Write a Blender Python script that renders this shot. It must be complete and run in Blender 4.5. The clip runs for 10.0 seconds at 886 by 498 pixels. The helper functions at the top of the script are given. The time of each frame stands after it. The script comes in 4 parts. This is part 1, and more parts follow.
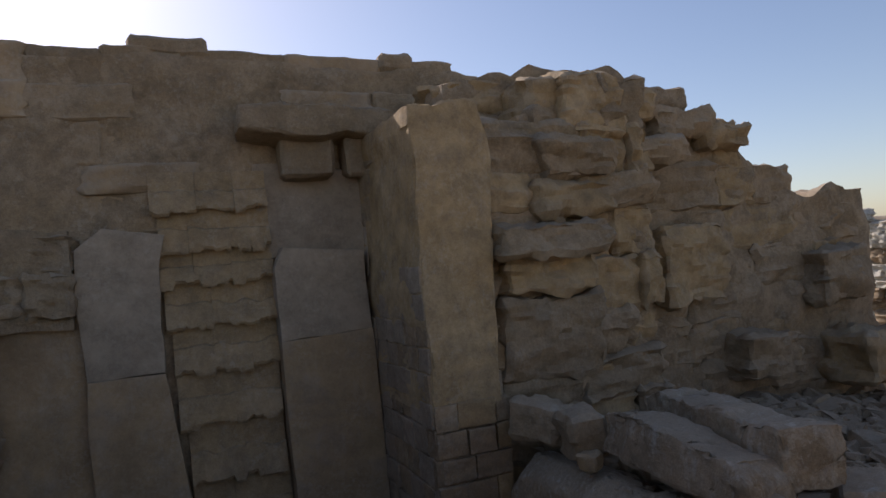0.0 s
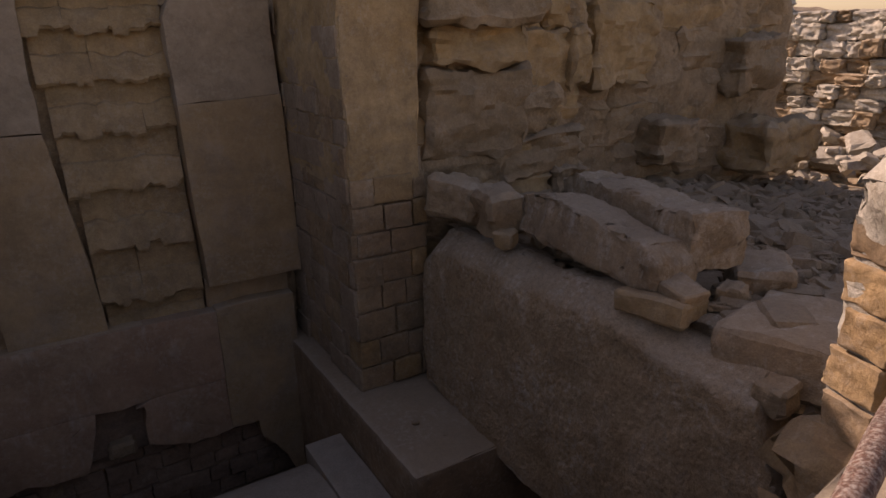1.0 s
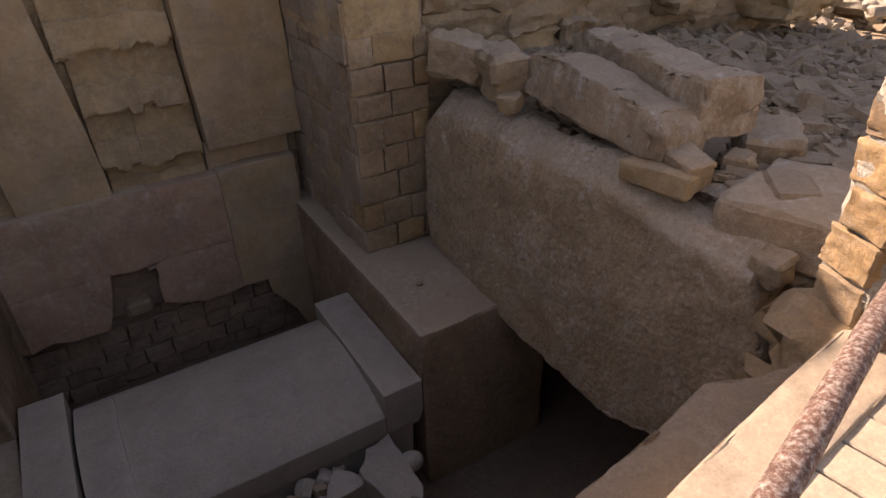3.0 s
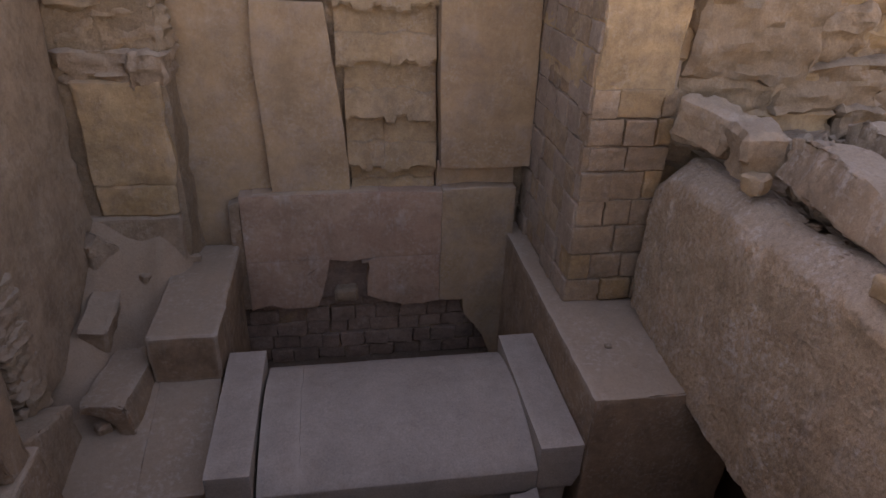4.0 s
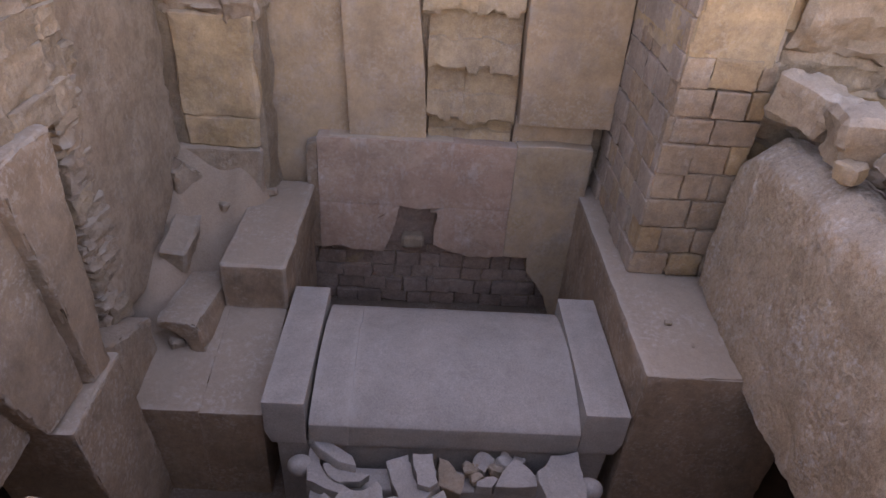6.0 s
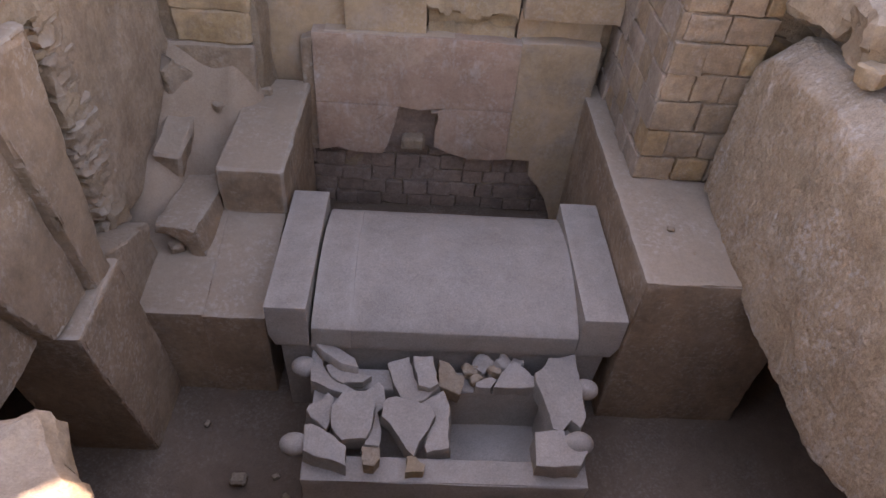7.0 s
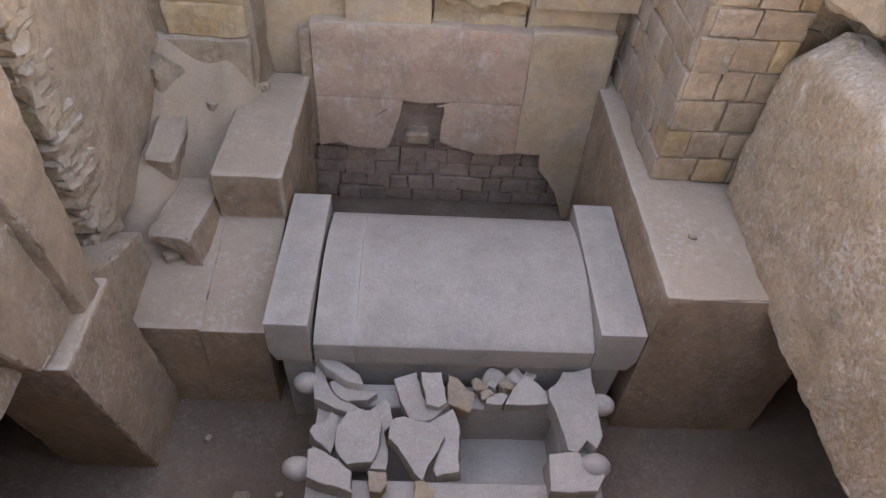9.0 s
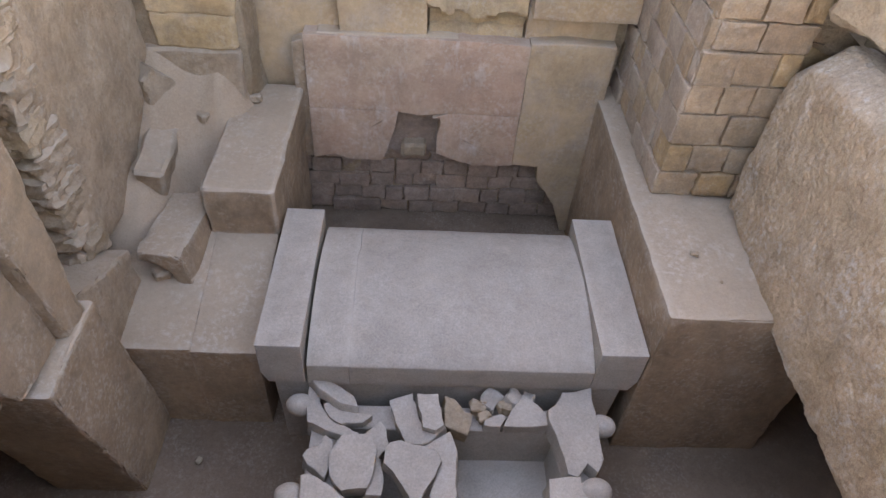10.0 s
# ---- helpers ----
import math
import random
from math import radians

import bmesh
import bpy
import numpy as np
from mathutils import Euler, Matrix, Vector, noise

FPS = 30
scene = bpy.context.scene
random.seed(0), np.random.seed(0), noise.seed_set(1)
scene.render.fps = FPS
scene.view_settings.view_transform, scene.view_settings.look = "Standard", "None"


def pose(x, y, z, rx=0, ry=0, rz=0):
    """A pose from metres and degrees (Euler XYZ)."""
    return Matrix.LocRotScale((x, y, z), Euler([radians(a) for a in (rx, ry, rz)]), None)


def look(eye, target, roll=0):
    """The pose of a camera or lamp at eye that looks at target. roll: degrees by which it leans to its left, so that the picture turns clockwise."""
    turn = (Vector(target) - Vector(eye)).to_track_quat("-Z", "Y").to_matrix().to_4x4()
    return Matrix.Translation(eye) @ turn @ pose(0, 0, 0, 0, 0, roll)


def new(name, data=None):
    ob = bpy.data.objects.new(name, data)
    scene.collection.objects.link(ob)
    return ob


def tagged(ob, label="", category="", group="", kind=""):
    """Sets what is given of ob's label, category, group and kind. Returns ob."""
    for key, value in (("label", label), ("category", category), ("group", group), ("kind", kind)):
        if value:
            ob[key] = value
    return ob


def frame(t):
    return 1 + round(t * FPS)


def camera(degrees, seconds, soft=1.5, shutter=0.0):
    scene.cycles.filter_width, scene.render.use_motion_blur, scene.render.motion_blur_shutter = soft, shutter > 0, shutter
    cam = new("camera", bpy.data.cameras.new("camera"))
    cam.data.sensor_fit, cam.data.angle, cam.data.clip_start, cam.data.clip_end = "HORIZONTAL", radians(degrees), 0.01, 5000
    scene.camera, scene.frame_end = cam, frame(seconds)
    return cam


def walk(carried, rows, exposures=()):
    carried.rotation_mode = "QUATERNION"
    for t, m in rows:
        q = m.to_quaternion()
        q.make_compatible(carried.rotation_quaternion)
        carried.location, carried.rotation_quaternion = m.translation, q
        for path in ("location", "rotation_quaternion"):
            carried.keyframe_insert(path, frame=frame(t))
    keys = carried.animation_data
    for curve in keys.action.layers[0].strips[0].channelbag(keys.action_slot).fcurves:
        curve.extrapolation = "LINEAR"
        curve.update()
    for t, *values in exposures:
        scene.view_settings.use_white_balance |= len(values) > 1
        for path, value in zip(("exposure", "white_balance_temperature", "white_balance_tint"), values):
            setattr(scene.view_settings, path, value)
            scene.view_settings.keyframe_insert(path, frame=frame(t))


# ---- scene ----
cam = camera(69, 10.0, soft=1.5)
walk(cam, [
    (0.0, look((-0.392, -3.808, 5.153), (0.407, -1.976, 5.213), -4.96)),
    (0.5, look((-0.390, -3.648, 5.152), (0.532, -1.909, 4.798), -2.62)),
    (1.0, look((-0.371, -3.491, 5.112), (0.603, -1.864, 4.478), -1.45)),
    (1.5, look((-0.360, -3.368, 5.105), (0.677, -1.909, 4.212), -1.16)),
    (2.0, look((-0.338, -3.354, 5.138), (0.690, -1.976, 4.115), -1.95)),
    (2.2, look((-0.334, -3.375, 5.175), (0.687, -2.020, 4.118), -2.0)),
    (3.3, look((-0.336, -3.450, 5.250), (0.401, -1.902, 4.211), -1.0)),
    (3.5, look((-0.332, -3.463, 5.275), (0.302, -1.864, 4.255), 0.15)),
    (4.0, look((-0.327, -3.400, 5.237), (-0.027, -1.667, 4.284), 2.19)),
    (4.5, look((-0.313, -3.382, 5.214), (-0.198, -1.555, 4.409), 2.98)),
    (5.0, look((-0.279, -3.408, 5.182), (-0.240, -1.503, 4.574), 2.42)),
    (5.5, look((-0.263, -3.410, 5.221), (-0.219, -1.568, 4.441), 2.93)),
    (6.0, look((-0.281, -3.403, 5.285), (-0.200, -1.732, 4.189), 4.45)),
    (6.2, look((-0.280, -3.381, 5.300), (-0.192, -1.774, 4.109), 4.80)),
    (7.5, look((-0.286, -3.246, 5.281), (-0.189, -1.797, 3.906), 5.19)),
    (8.0, look((-0.295, -3.154, 5.296), (-0.196, -1.739, 3.886), 5.30)),
    (8.5, look((-0.306, -3.039, 5.312), (-0.218, -1.628, 3.897), 5.10)),
    (9.0, look((-0.311, -2.900, 5.313), (-0.226, -1.483, 3.904), 4.65)),
    (9.5, look((-0.310, -2.782, 5.307), (-0.217, -1.361, 3.902), 4.77)),
    (10.0, look((-0.308, -2.734, 5.310), (-0.213, -1.312, 3.907), 4.77)),
], [(0.0, -0.2, 6600, 20), (0.5, -0.5, 7400, 36), (1.0, 0.0, 8900, 38), (1.5, 0.62, 8800, 32), (2.0, 0.75, 8600, 25), (3.5, 1.36, 9400, 39), (5.0, 2.32, 7400, 42), (6.2, 2.68, 8100, 40), (7.5, 3.02, 8500, 35), (10.0, 3.6, 8500, 26)])

# ---- daylight: clear sky, sun beyond the back wall ----
SUN_UP, SUN_LEFT = radians(35.3), radians(18)
sun_from = Vector((-math.sin(SUN_LEFT) * math.cos(SUN_UP), math.cos(SUN_LEFT) * math.cos(SUN_UP), math.sin(SUN_UP)))
world = bpy.data.worlds.new("clear_sky")
scene.world = world
world.use_nodes = True
wn = world.node_tree
sky = wn.nodes.new("ShaderNodeTexSky")
sky.sky_type, sky.sun_disc = "NISHITA", False
sky.sun_elevation, sky.sun_rotation = SUN_UP, -SUN_LEFT
sky.dust_density, sky.air_density, sky.ozone_density = 0.9, 1.0, 1.3
back = wn.nodes["Background"]
back.inputs["Strength"].default_value = 0.15
wn.links.new(sky.outputs[0], back.inputs["Color"])
sun = new("sun", bpy.data.lights.new("sun", "SUN"))
sun.data.energy, sun.data.angle, sun.data.color = 5.0, radians(0.6), (1.0, 0.99, 0.965)
sun.matrix_world = look(sun_from * 40, (0, 0, 0))

# ---- materials ----
def stone(name, c1, c2, c3, grain=22.0, bump=0.35, rough=0.9, tint=0.12, patch=1.3, pits=0.12, streak=0.0, stains=0.22, dust=0.4, speck=0.12, wear=0.15, lay=0.75, fleck=0.15):
    """Weathered stone: broad patches, finer mottling, grain and pits; each piece a little lighter or darker."""
    c1, c2, c3 = ((r * 0.80, g * 0.745, b * 0.68) for r, g, b in (c1, c2, c3))
    m = bpy.data.materials.new(name)
    m.use_nodes = True
    t = m.node_tree
    n, l = t.nodes, t.links
    b = n["Principled BSDF"]
    b.inputs["Roughness"].default_value = rough
    b.inputs["Specular IOR Level"].default_value = 0.2
    co = n.new("ShaderNodeNewGeometry")
    def noise_node(scale, detail, rgh=0.6, vec=None, dist=0.0):
        k = n.new("ShaderNodeTexNoise")
        k.inputs["Scale"].default_value, k.inputs["Detail"].default_value, k.inputs["Roughness"].default_value = scale, detail, rgh
        k.inputs["Distortion"].default_value = dist
        l.new(vec or co.outputs["Position"], k.inputs["Vector"])
        return k
    def mix(fac, a, c, kind="MIX"):
        k = n.new("ShaderNodeMix")
        k.data_type, k.blend_type = "RGBA", kind
        for socket, v in ((k.inputs[0], fac), (k.inputs[6], a), (k.inputs[7], c)):
            if isinstance(v, (float, int)):
                socket.default_value = v
            elif isinstance(v, tuple):
                socket.default_value = (*v, 1)
            else:
                l.new(v, socket)
        return k.outputs[2]
    def ramp(src, lo, hi):
        k = n.new("ShaderNodeMapRange")
        k.inputs[1].default_value, k.inputs[2].default_value = lo, hi
        l.new(src, k.inputs[0])
        return k.outputs[0]
    broad = noise_node(patch, 6, 0.66, dist=0.1)
    mid = noise_node(patch * 4.7, 6, 0.65)
    fine = noise_node(grain, 8, 0.7)
    col = mix(ramp(broad.outputs[0], 0.36, 0.64), c1, c2)
    col = mix(ramp(mid.outputs[0], 0.46, 0.72), col, c3)
    if streak:
        mp = n.new("ShaderNodeMapping")
        mp.inputs["Scale"].default_value = (4, 4, 1.6)
        l.new(co.outputs["Position"], mp.inputs["Vector"])
        s = noise_node(1.6, 7, 0.7, mp.outputs[0])
        col = mix(ramp(s.outputs[0], 0.54, 0.7), col, mix(streak, col, (0.58, 0.54, 0.47)))
    stain = noise_node(patch * 2.3, 9, 0.74, dist=0.15)
    sm = n.new("ShaderNodeMapRange")
    sm.inputs[1].default_value, sm.inputs[2].default_value, sm.inputs[3].default_value, sm.inputs[4].default_value = 0.35, 0.6, 1 - stains, 1.05
    l.new(stain.outputs[0], sm.inputs[0])
    col = mix(1.0, col, sm.outputs[0], "MULTIPLY")
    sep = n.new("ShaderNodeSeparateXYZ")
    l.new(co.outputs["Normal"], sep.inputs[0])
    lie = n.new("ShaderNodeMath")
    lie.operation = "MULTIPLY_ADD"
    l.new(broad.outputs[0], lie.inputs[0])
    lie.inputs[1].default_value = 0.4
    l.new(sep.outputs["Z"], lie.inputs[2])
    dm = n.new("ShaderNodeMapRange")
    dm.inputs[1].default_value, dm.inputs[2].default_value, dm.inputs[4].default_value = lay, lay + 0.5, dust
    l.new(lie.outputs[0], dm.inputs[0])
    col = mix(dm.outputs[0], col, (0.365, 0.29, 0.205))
    g = n.new("ShaderNodeMapRange")
    g.inputs[1].default_value, g.inputs[2].default_value, g.inputs[3].default_value, g.inputs[4].default_value = 0.3, 0.7, 1 - speck, 1 + speck * 0.85
    l.new(fine.outputs[0], g.inputs[0])
    col = mix(1.0, col, g.outputs[0], "MULTIPLY")
    g2 = n.new("ShaderNodeMapRange")
    g2.inputs[1].default_value, g2.inputs[2].default_value, g2.inputs[3].default_value, g2.inputs[4].default_value = 0.32, 0.68, 1 - speck * 0.9, 1 + speck * 0.8
    l.new(noise_node(grain * 3.4, 2, 0.8).outputs[0], g2.inputs[0])
    col = mix(1.0, col, g2.outputs[0], "MULTIPLY")
    where = ramp(noise_node(patch * 1.9, 4, 0.7).outputs[0], 0.43, 0.6)
    bits = noise_node(grain * 0.7, 5, 0.75)
    pale = mix(1.0, where, ramp(bits.outputs[0], 0.5, 0.61), "MULTIPLY")
    col = mix(mix(1.0, pale, mix(fleck, (0.0, 0.0, 0.0), (1.0, 1.0, 1.0)), "MULTIPLY"), col, (0.60, 0.55, 0.47))
    hollow = ramp(bits.outputs[0], 0.38, 0.28)
    col = mix(mix(1.0, hollow, mix(fleck * 1.2, (0.0, 0.0, 0.0), (1.0, 1.0, 1.0)), "MULTIPLY"), col, mix(1.0, col, (0.5, 0.46, 0.42), "MULTIPLY"))
    worn = ramp(co.outputs["Pointiness"], 0.515, 0.58)
    col = mix(mix(1.0, worn, mix(wear, (0.0, 0.0, 0.0), (1.0, 1.0, 1.0)), "MULTIPLY"), col, (0.45, 0.39, 0.31))
    oi = n.new("ShaderNodeObjectInfo")
    r = n.new("ShaderNodeMapRange")
    r.inputs[3].default_value, r.inputs[4].default_value = 1 - tint, 1 + tint
    l.new(oi.outputs["Random"], r.inputs[0])
    col = mix(1.0, col, r.outputs[0], "MULTIPLY")
    l.new(col, b.inputs["Base Color"])
    vor = n.new("ShaderNodeTexVoronoi")
    vor.inputs["Scale"].default_value = grain * 0.8
    l.new(co.outputs["Position"], vor.inputs["Vector"])
    h = n.new("ShaderNodeMath")
    h.operation = "MULTIPLY_ADD"
    l.new(vor.outputs["Distance"], h.inputs[0])
    h.inputs[1].default_value = pits
    soft = n.new("ShaderNodeMath")
    soft.operation = "MULTIPLY"
    soft.inputs[1].default_value = 0.6
    l.new(fine.outputs[0], soft.inputs[0])
    l.new(soft.outputs[0], h.inputs[2])
    h2 = n.new("ShaderNodeMath")
    h2.operation = "MULTIPLY_ADD"
    l.new(mid.outputs[0], h2.inputs[0])
    h2.inputs[1].default_value = 0.9
    l.new(h.outputs[0], h2.inputs[2])
    bp = n.new("ShaderNodeBump")
    bp.inputs["Strength"].default_value, bp.inputs["Distance"].default_value = bump, 0.035
    l.new(h2.outputs[0], bp.inputs["Height"])
    l.new(bp.outputs[0], b.inputs["Normal"])
    return m


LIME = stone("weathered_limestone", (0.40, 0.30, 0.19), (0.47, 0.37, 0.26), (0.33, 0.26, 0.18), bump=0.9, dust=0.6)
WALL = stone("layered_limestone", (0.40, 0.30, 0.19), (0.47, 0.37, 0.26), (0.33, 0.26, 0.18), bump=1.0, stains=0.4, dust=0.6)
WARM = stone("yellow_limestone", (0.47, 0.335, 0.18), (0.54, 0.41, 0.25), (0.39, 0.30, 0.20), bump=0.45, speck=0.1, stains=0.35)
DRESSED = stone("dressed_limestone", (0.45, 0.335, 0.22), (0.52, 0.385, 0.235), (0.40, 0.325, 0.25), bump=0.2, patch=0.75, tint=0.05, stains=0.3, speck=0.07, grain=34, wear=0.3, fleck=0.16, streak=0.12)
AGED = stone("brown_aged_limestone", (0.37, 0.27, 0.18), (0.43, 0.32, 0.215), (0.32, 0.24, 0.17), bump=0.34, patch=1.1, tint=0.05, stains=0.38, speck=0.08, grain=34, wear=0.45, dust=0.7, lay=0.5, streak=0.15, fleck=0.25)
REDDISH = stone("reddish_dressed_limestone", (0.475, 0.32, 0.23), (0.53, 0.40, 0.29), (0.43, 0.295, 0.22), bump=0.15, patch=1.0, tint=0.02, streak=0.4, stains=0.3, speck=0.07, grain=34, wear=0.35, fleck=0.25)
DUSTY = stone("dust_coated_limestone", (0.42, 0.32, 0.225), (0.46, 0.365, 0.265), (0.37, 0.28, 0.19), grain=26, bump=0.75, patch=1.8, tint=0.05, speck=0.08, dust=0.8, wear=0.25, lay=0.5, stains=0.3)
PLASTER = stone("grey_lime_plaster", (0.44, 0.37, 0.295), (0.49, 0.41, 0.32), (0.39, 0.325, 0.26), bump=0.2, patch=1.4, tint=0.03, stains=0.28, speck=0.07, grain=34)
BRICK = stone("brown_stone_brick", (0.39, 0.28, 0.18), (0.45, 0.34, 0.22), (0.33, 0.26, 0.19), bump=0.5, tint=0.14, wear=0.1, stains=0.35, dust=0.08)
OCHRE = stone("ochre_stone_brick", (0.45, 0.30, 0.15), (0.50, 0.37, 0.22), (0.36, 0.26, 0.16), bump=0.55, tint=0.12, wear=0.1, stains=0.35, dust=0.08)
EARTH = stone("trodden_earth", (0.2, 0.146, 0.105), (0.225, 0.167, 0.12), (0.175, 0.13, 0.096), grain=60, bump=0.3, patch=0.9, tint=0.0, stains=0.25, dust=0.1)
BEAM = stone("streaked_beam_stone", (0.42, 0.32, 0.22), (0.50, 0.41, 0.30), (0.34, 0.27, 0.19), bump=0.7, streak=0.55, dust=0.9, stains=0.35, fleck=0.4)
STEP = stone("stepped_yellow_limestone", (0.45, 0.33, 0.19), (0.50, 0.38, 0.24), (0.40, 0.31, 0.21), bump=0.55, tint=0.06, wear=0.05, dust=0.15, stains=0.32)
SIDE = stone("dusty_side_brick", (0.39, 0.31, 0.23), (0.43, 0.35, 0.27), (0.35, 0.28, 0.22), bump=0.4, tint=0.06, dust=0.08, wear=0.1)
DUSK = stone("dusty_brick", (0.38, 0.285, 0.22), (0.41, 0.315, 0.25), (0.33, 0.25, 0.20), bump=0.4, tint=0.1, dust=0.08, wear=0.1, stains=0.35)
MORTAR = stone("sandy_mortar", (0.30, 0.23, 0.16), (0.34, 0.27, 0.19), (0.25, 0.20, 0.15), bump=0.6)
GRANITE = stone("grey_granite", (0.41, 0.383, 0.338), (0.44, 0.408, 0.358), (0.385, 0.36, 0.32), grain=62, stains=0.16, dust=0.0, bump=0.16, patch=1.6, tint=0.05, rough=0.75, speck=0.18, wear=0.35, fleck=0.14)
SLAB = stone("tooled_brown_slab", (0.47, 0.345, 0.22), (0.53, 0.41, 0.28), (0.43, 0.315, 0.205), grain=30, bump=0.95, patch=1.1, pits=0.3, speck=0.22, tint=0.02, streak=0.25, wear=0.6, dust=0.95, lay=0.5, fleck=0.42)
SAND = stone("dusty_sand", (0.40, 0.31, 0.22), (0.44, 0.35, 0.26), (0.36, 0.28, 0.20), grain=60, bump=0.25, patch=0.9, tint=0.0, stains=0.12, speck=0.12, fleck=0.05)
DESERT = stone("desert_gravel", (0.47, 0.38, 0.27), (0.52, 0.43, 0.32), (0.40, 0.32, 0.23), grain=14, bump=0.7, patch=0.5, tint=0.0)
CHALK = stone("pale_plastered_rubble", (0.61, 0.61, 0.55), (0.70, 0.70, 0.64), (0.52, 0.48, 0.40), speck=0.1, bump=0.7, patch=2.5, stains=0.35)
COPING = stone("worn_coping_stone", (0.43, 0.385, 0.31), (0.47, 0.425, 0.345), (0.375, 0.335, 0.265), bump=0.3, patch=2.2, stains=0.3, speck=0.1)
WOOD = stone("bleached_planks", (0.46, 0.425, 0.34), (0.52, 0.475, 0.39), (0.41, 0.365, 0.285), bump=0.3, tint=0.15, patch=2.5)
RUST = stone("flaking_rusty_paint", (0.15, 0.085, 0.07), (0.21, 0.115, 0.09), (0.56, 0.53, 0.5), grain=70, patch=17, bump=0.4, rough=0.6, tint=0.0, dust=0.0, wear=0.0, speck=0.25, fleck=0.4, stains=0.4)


# ---- mesh helpers ----
rnd = random.Random(11)


def finish(bm, smooth=True):
    for f in bm.faces:
        f.smooth = smooth
    bmesh.ops.recalc_face_normals(bm, faces=bm.faces)
    return bm


def part(name, bm, material, parent=None, label=""):
    """Link a bmesh as one mesh object, under a thing or part if given."""
    me = bpy.data.meshes.new(name)
    bm.to_mesh(me)
    bm.free()
    me.materials.append(material)
    me.set_sharp_from_angle(angle=radians(33))
    ob = new(name, me)
    if parent:
        ob.parent = parent
    if label:
        ob["label"] = label
    return ob


def thing(name, label, category, kind="", group="", at=(0, 0, 0)):
    ob = new(name)
    ob.location = at
    return tagged(ob, label, category, group, kind)


def cells(bm, cell):
    """Cut a mesh into cells of about that size."""
    for axis in range(3):
        lo = min(v.co[axis] for v in bm.verts)
        hi = max(v.co[axis] for v in bm.verts)
        count = int((hi - lo) / cell)
        for i in range(1, count + 1):
            at = Vector((0, 0, 0))
            at[axis] = lo + (hi - lo) * i / (count + 1)
            no = Vector((0, 0, 0))
            no[axis] = 1
            bmesh.ops.bisect_plane(bm, geom=bm.verts[:] + bm.edges[:] + bm.faces[:], plane_co=at, plane_no=no, dist=1e-5)


def erode(bm, amp, seed, size=0.35, bed=1.0):
    """Push the surface in and out: broad dents and small chips."""
    bm.normal_update()
    off = Vector((seed * 3.17, seed * 1.31, seed * 7.7))
    move = []
    for v in bm.verts:
        p = Vector((v.co.x, v.co.y, v.co.z * bed)) + off
        d = noise.noise(p / size) * amp + noise.noise(p / (size * 0.3)) * amp * 0.45 + noise.noise(p / (size * 0.11)) * amp * 0.22
        move.append(v.normal * d + noise.noise_vector(p / size) * amp * 0.5)
    for v, d in zip(bm.verts, move):
        v.co += d


def rough_box(sx, sy, sz, cell=0.15, amp=0.02, bev=0.03, seed=0, base=True, bed=1.0, size=0.35):
    """A worn block centred on x and y, standing on z = 0."""
    bm = bmesh.new()
    bmesh.ops.create_cube(bm, size=1)
    for v in bm.verts:
        v.co = Vector((v.co.x * sx, v.co.y * sy, (v.co.z + (0.5 if base else 0)) * sz))
    if bev:
        bmesh.ops.bevel(bm, geom=bm.edges[:], offset=bev, segments=1, affect="EDGES", profile=0.6)
    cells(bm, cell)
    erode(bm, amp, seed, size, bed)
    return finish(bm)


def ragged(outline, amp, step, seed):
    """The outline with its long edges broken into uneven short ones."""
    r = random.Random(seed)
    out = []
    for i, a in enumerate(outline):
        b = outline[(i + 1) % len(outline)]
        dx, dz = b[0] - a[0], b[1] - a[1]
        length = math.hypot(dx, dz)
        k = max(1, int(length / step))
        out.append(a)
        for j in range(1, k):
            s = (j + r.uniform(-0.3, 0.3)) / k
            o = r.uniform(-amp, amp)
            out.append((a[0] + dx * s - dz / length * o, a[1] + dz * s + dx / length * o))
    return out


def chip(bm, amount, seed):
    """Knock small uneven bits off a plate's rim."""
    bm.normal_update()
    rim = {}
    for e in bm.edges:
        if len(e.link_faces) == 2 and e.calc_face_angle(0) > 0.3:
            for v in e.verts:
                rim[v] = v.normal.copy()
    for v, nrm in rim.items():
        k = max(0.0, noise.noise(v.co * 13 + Vector((seed, 0, 0))) - 0.05) + max(0.0, noise.noise(v.co * 31))
        v.co -= nrm * amount * k * 1.3


def slab(outline, thick, m=None, cell=0.2, amp=0.01, bev=0.02, seed=0):
    """A plate with that outline in x and z, its face on y = 0 and its body behind (+y), then moved by m."""
    bm = bmesh.new()
    f = bm.faces.new([bm.verts.new((x, 0, z)) for x, z in outline])
    r = bmesh.ops.extrude_face_region(bm, geom=[f])
    for v in r["geom"]:
        if isinstance(v, bmesh.types.BMVert):
            v.co.y += thick
    bmesh.ops.recalc_face_normals(bm, faces=bm.faces)
    if bev:
        rim = [e for e in bm.edges if abs(e.verts[0].co.y - e.verts[1].co.y) < 1e-6]
        bmesh.ops.bevel(bm, geom=rim, offset=bev, segments=2, affect="EDGES", profile=0.6, clamp_overlap=True)
    bmesh.ops.triangulate(bm, faces=bm.faces[:])
    cells(bm, cell)
    erode(bm, amp, seed)
    if bev >= 0.01:
        chip(bm, min(0.028, bev * 1.1), seed)
    if m:
        bmesh.ops.transform(bm, matrix=m, verts=bm.verts)
    return finish(bm)


_variants = {}


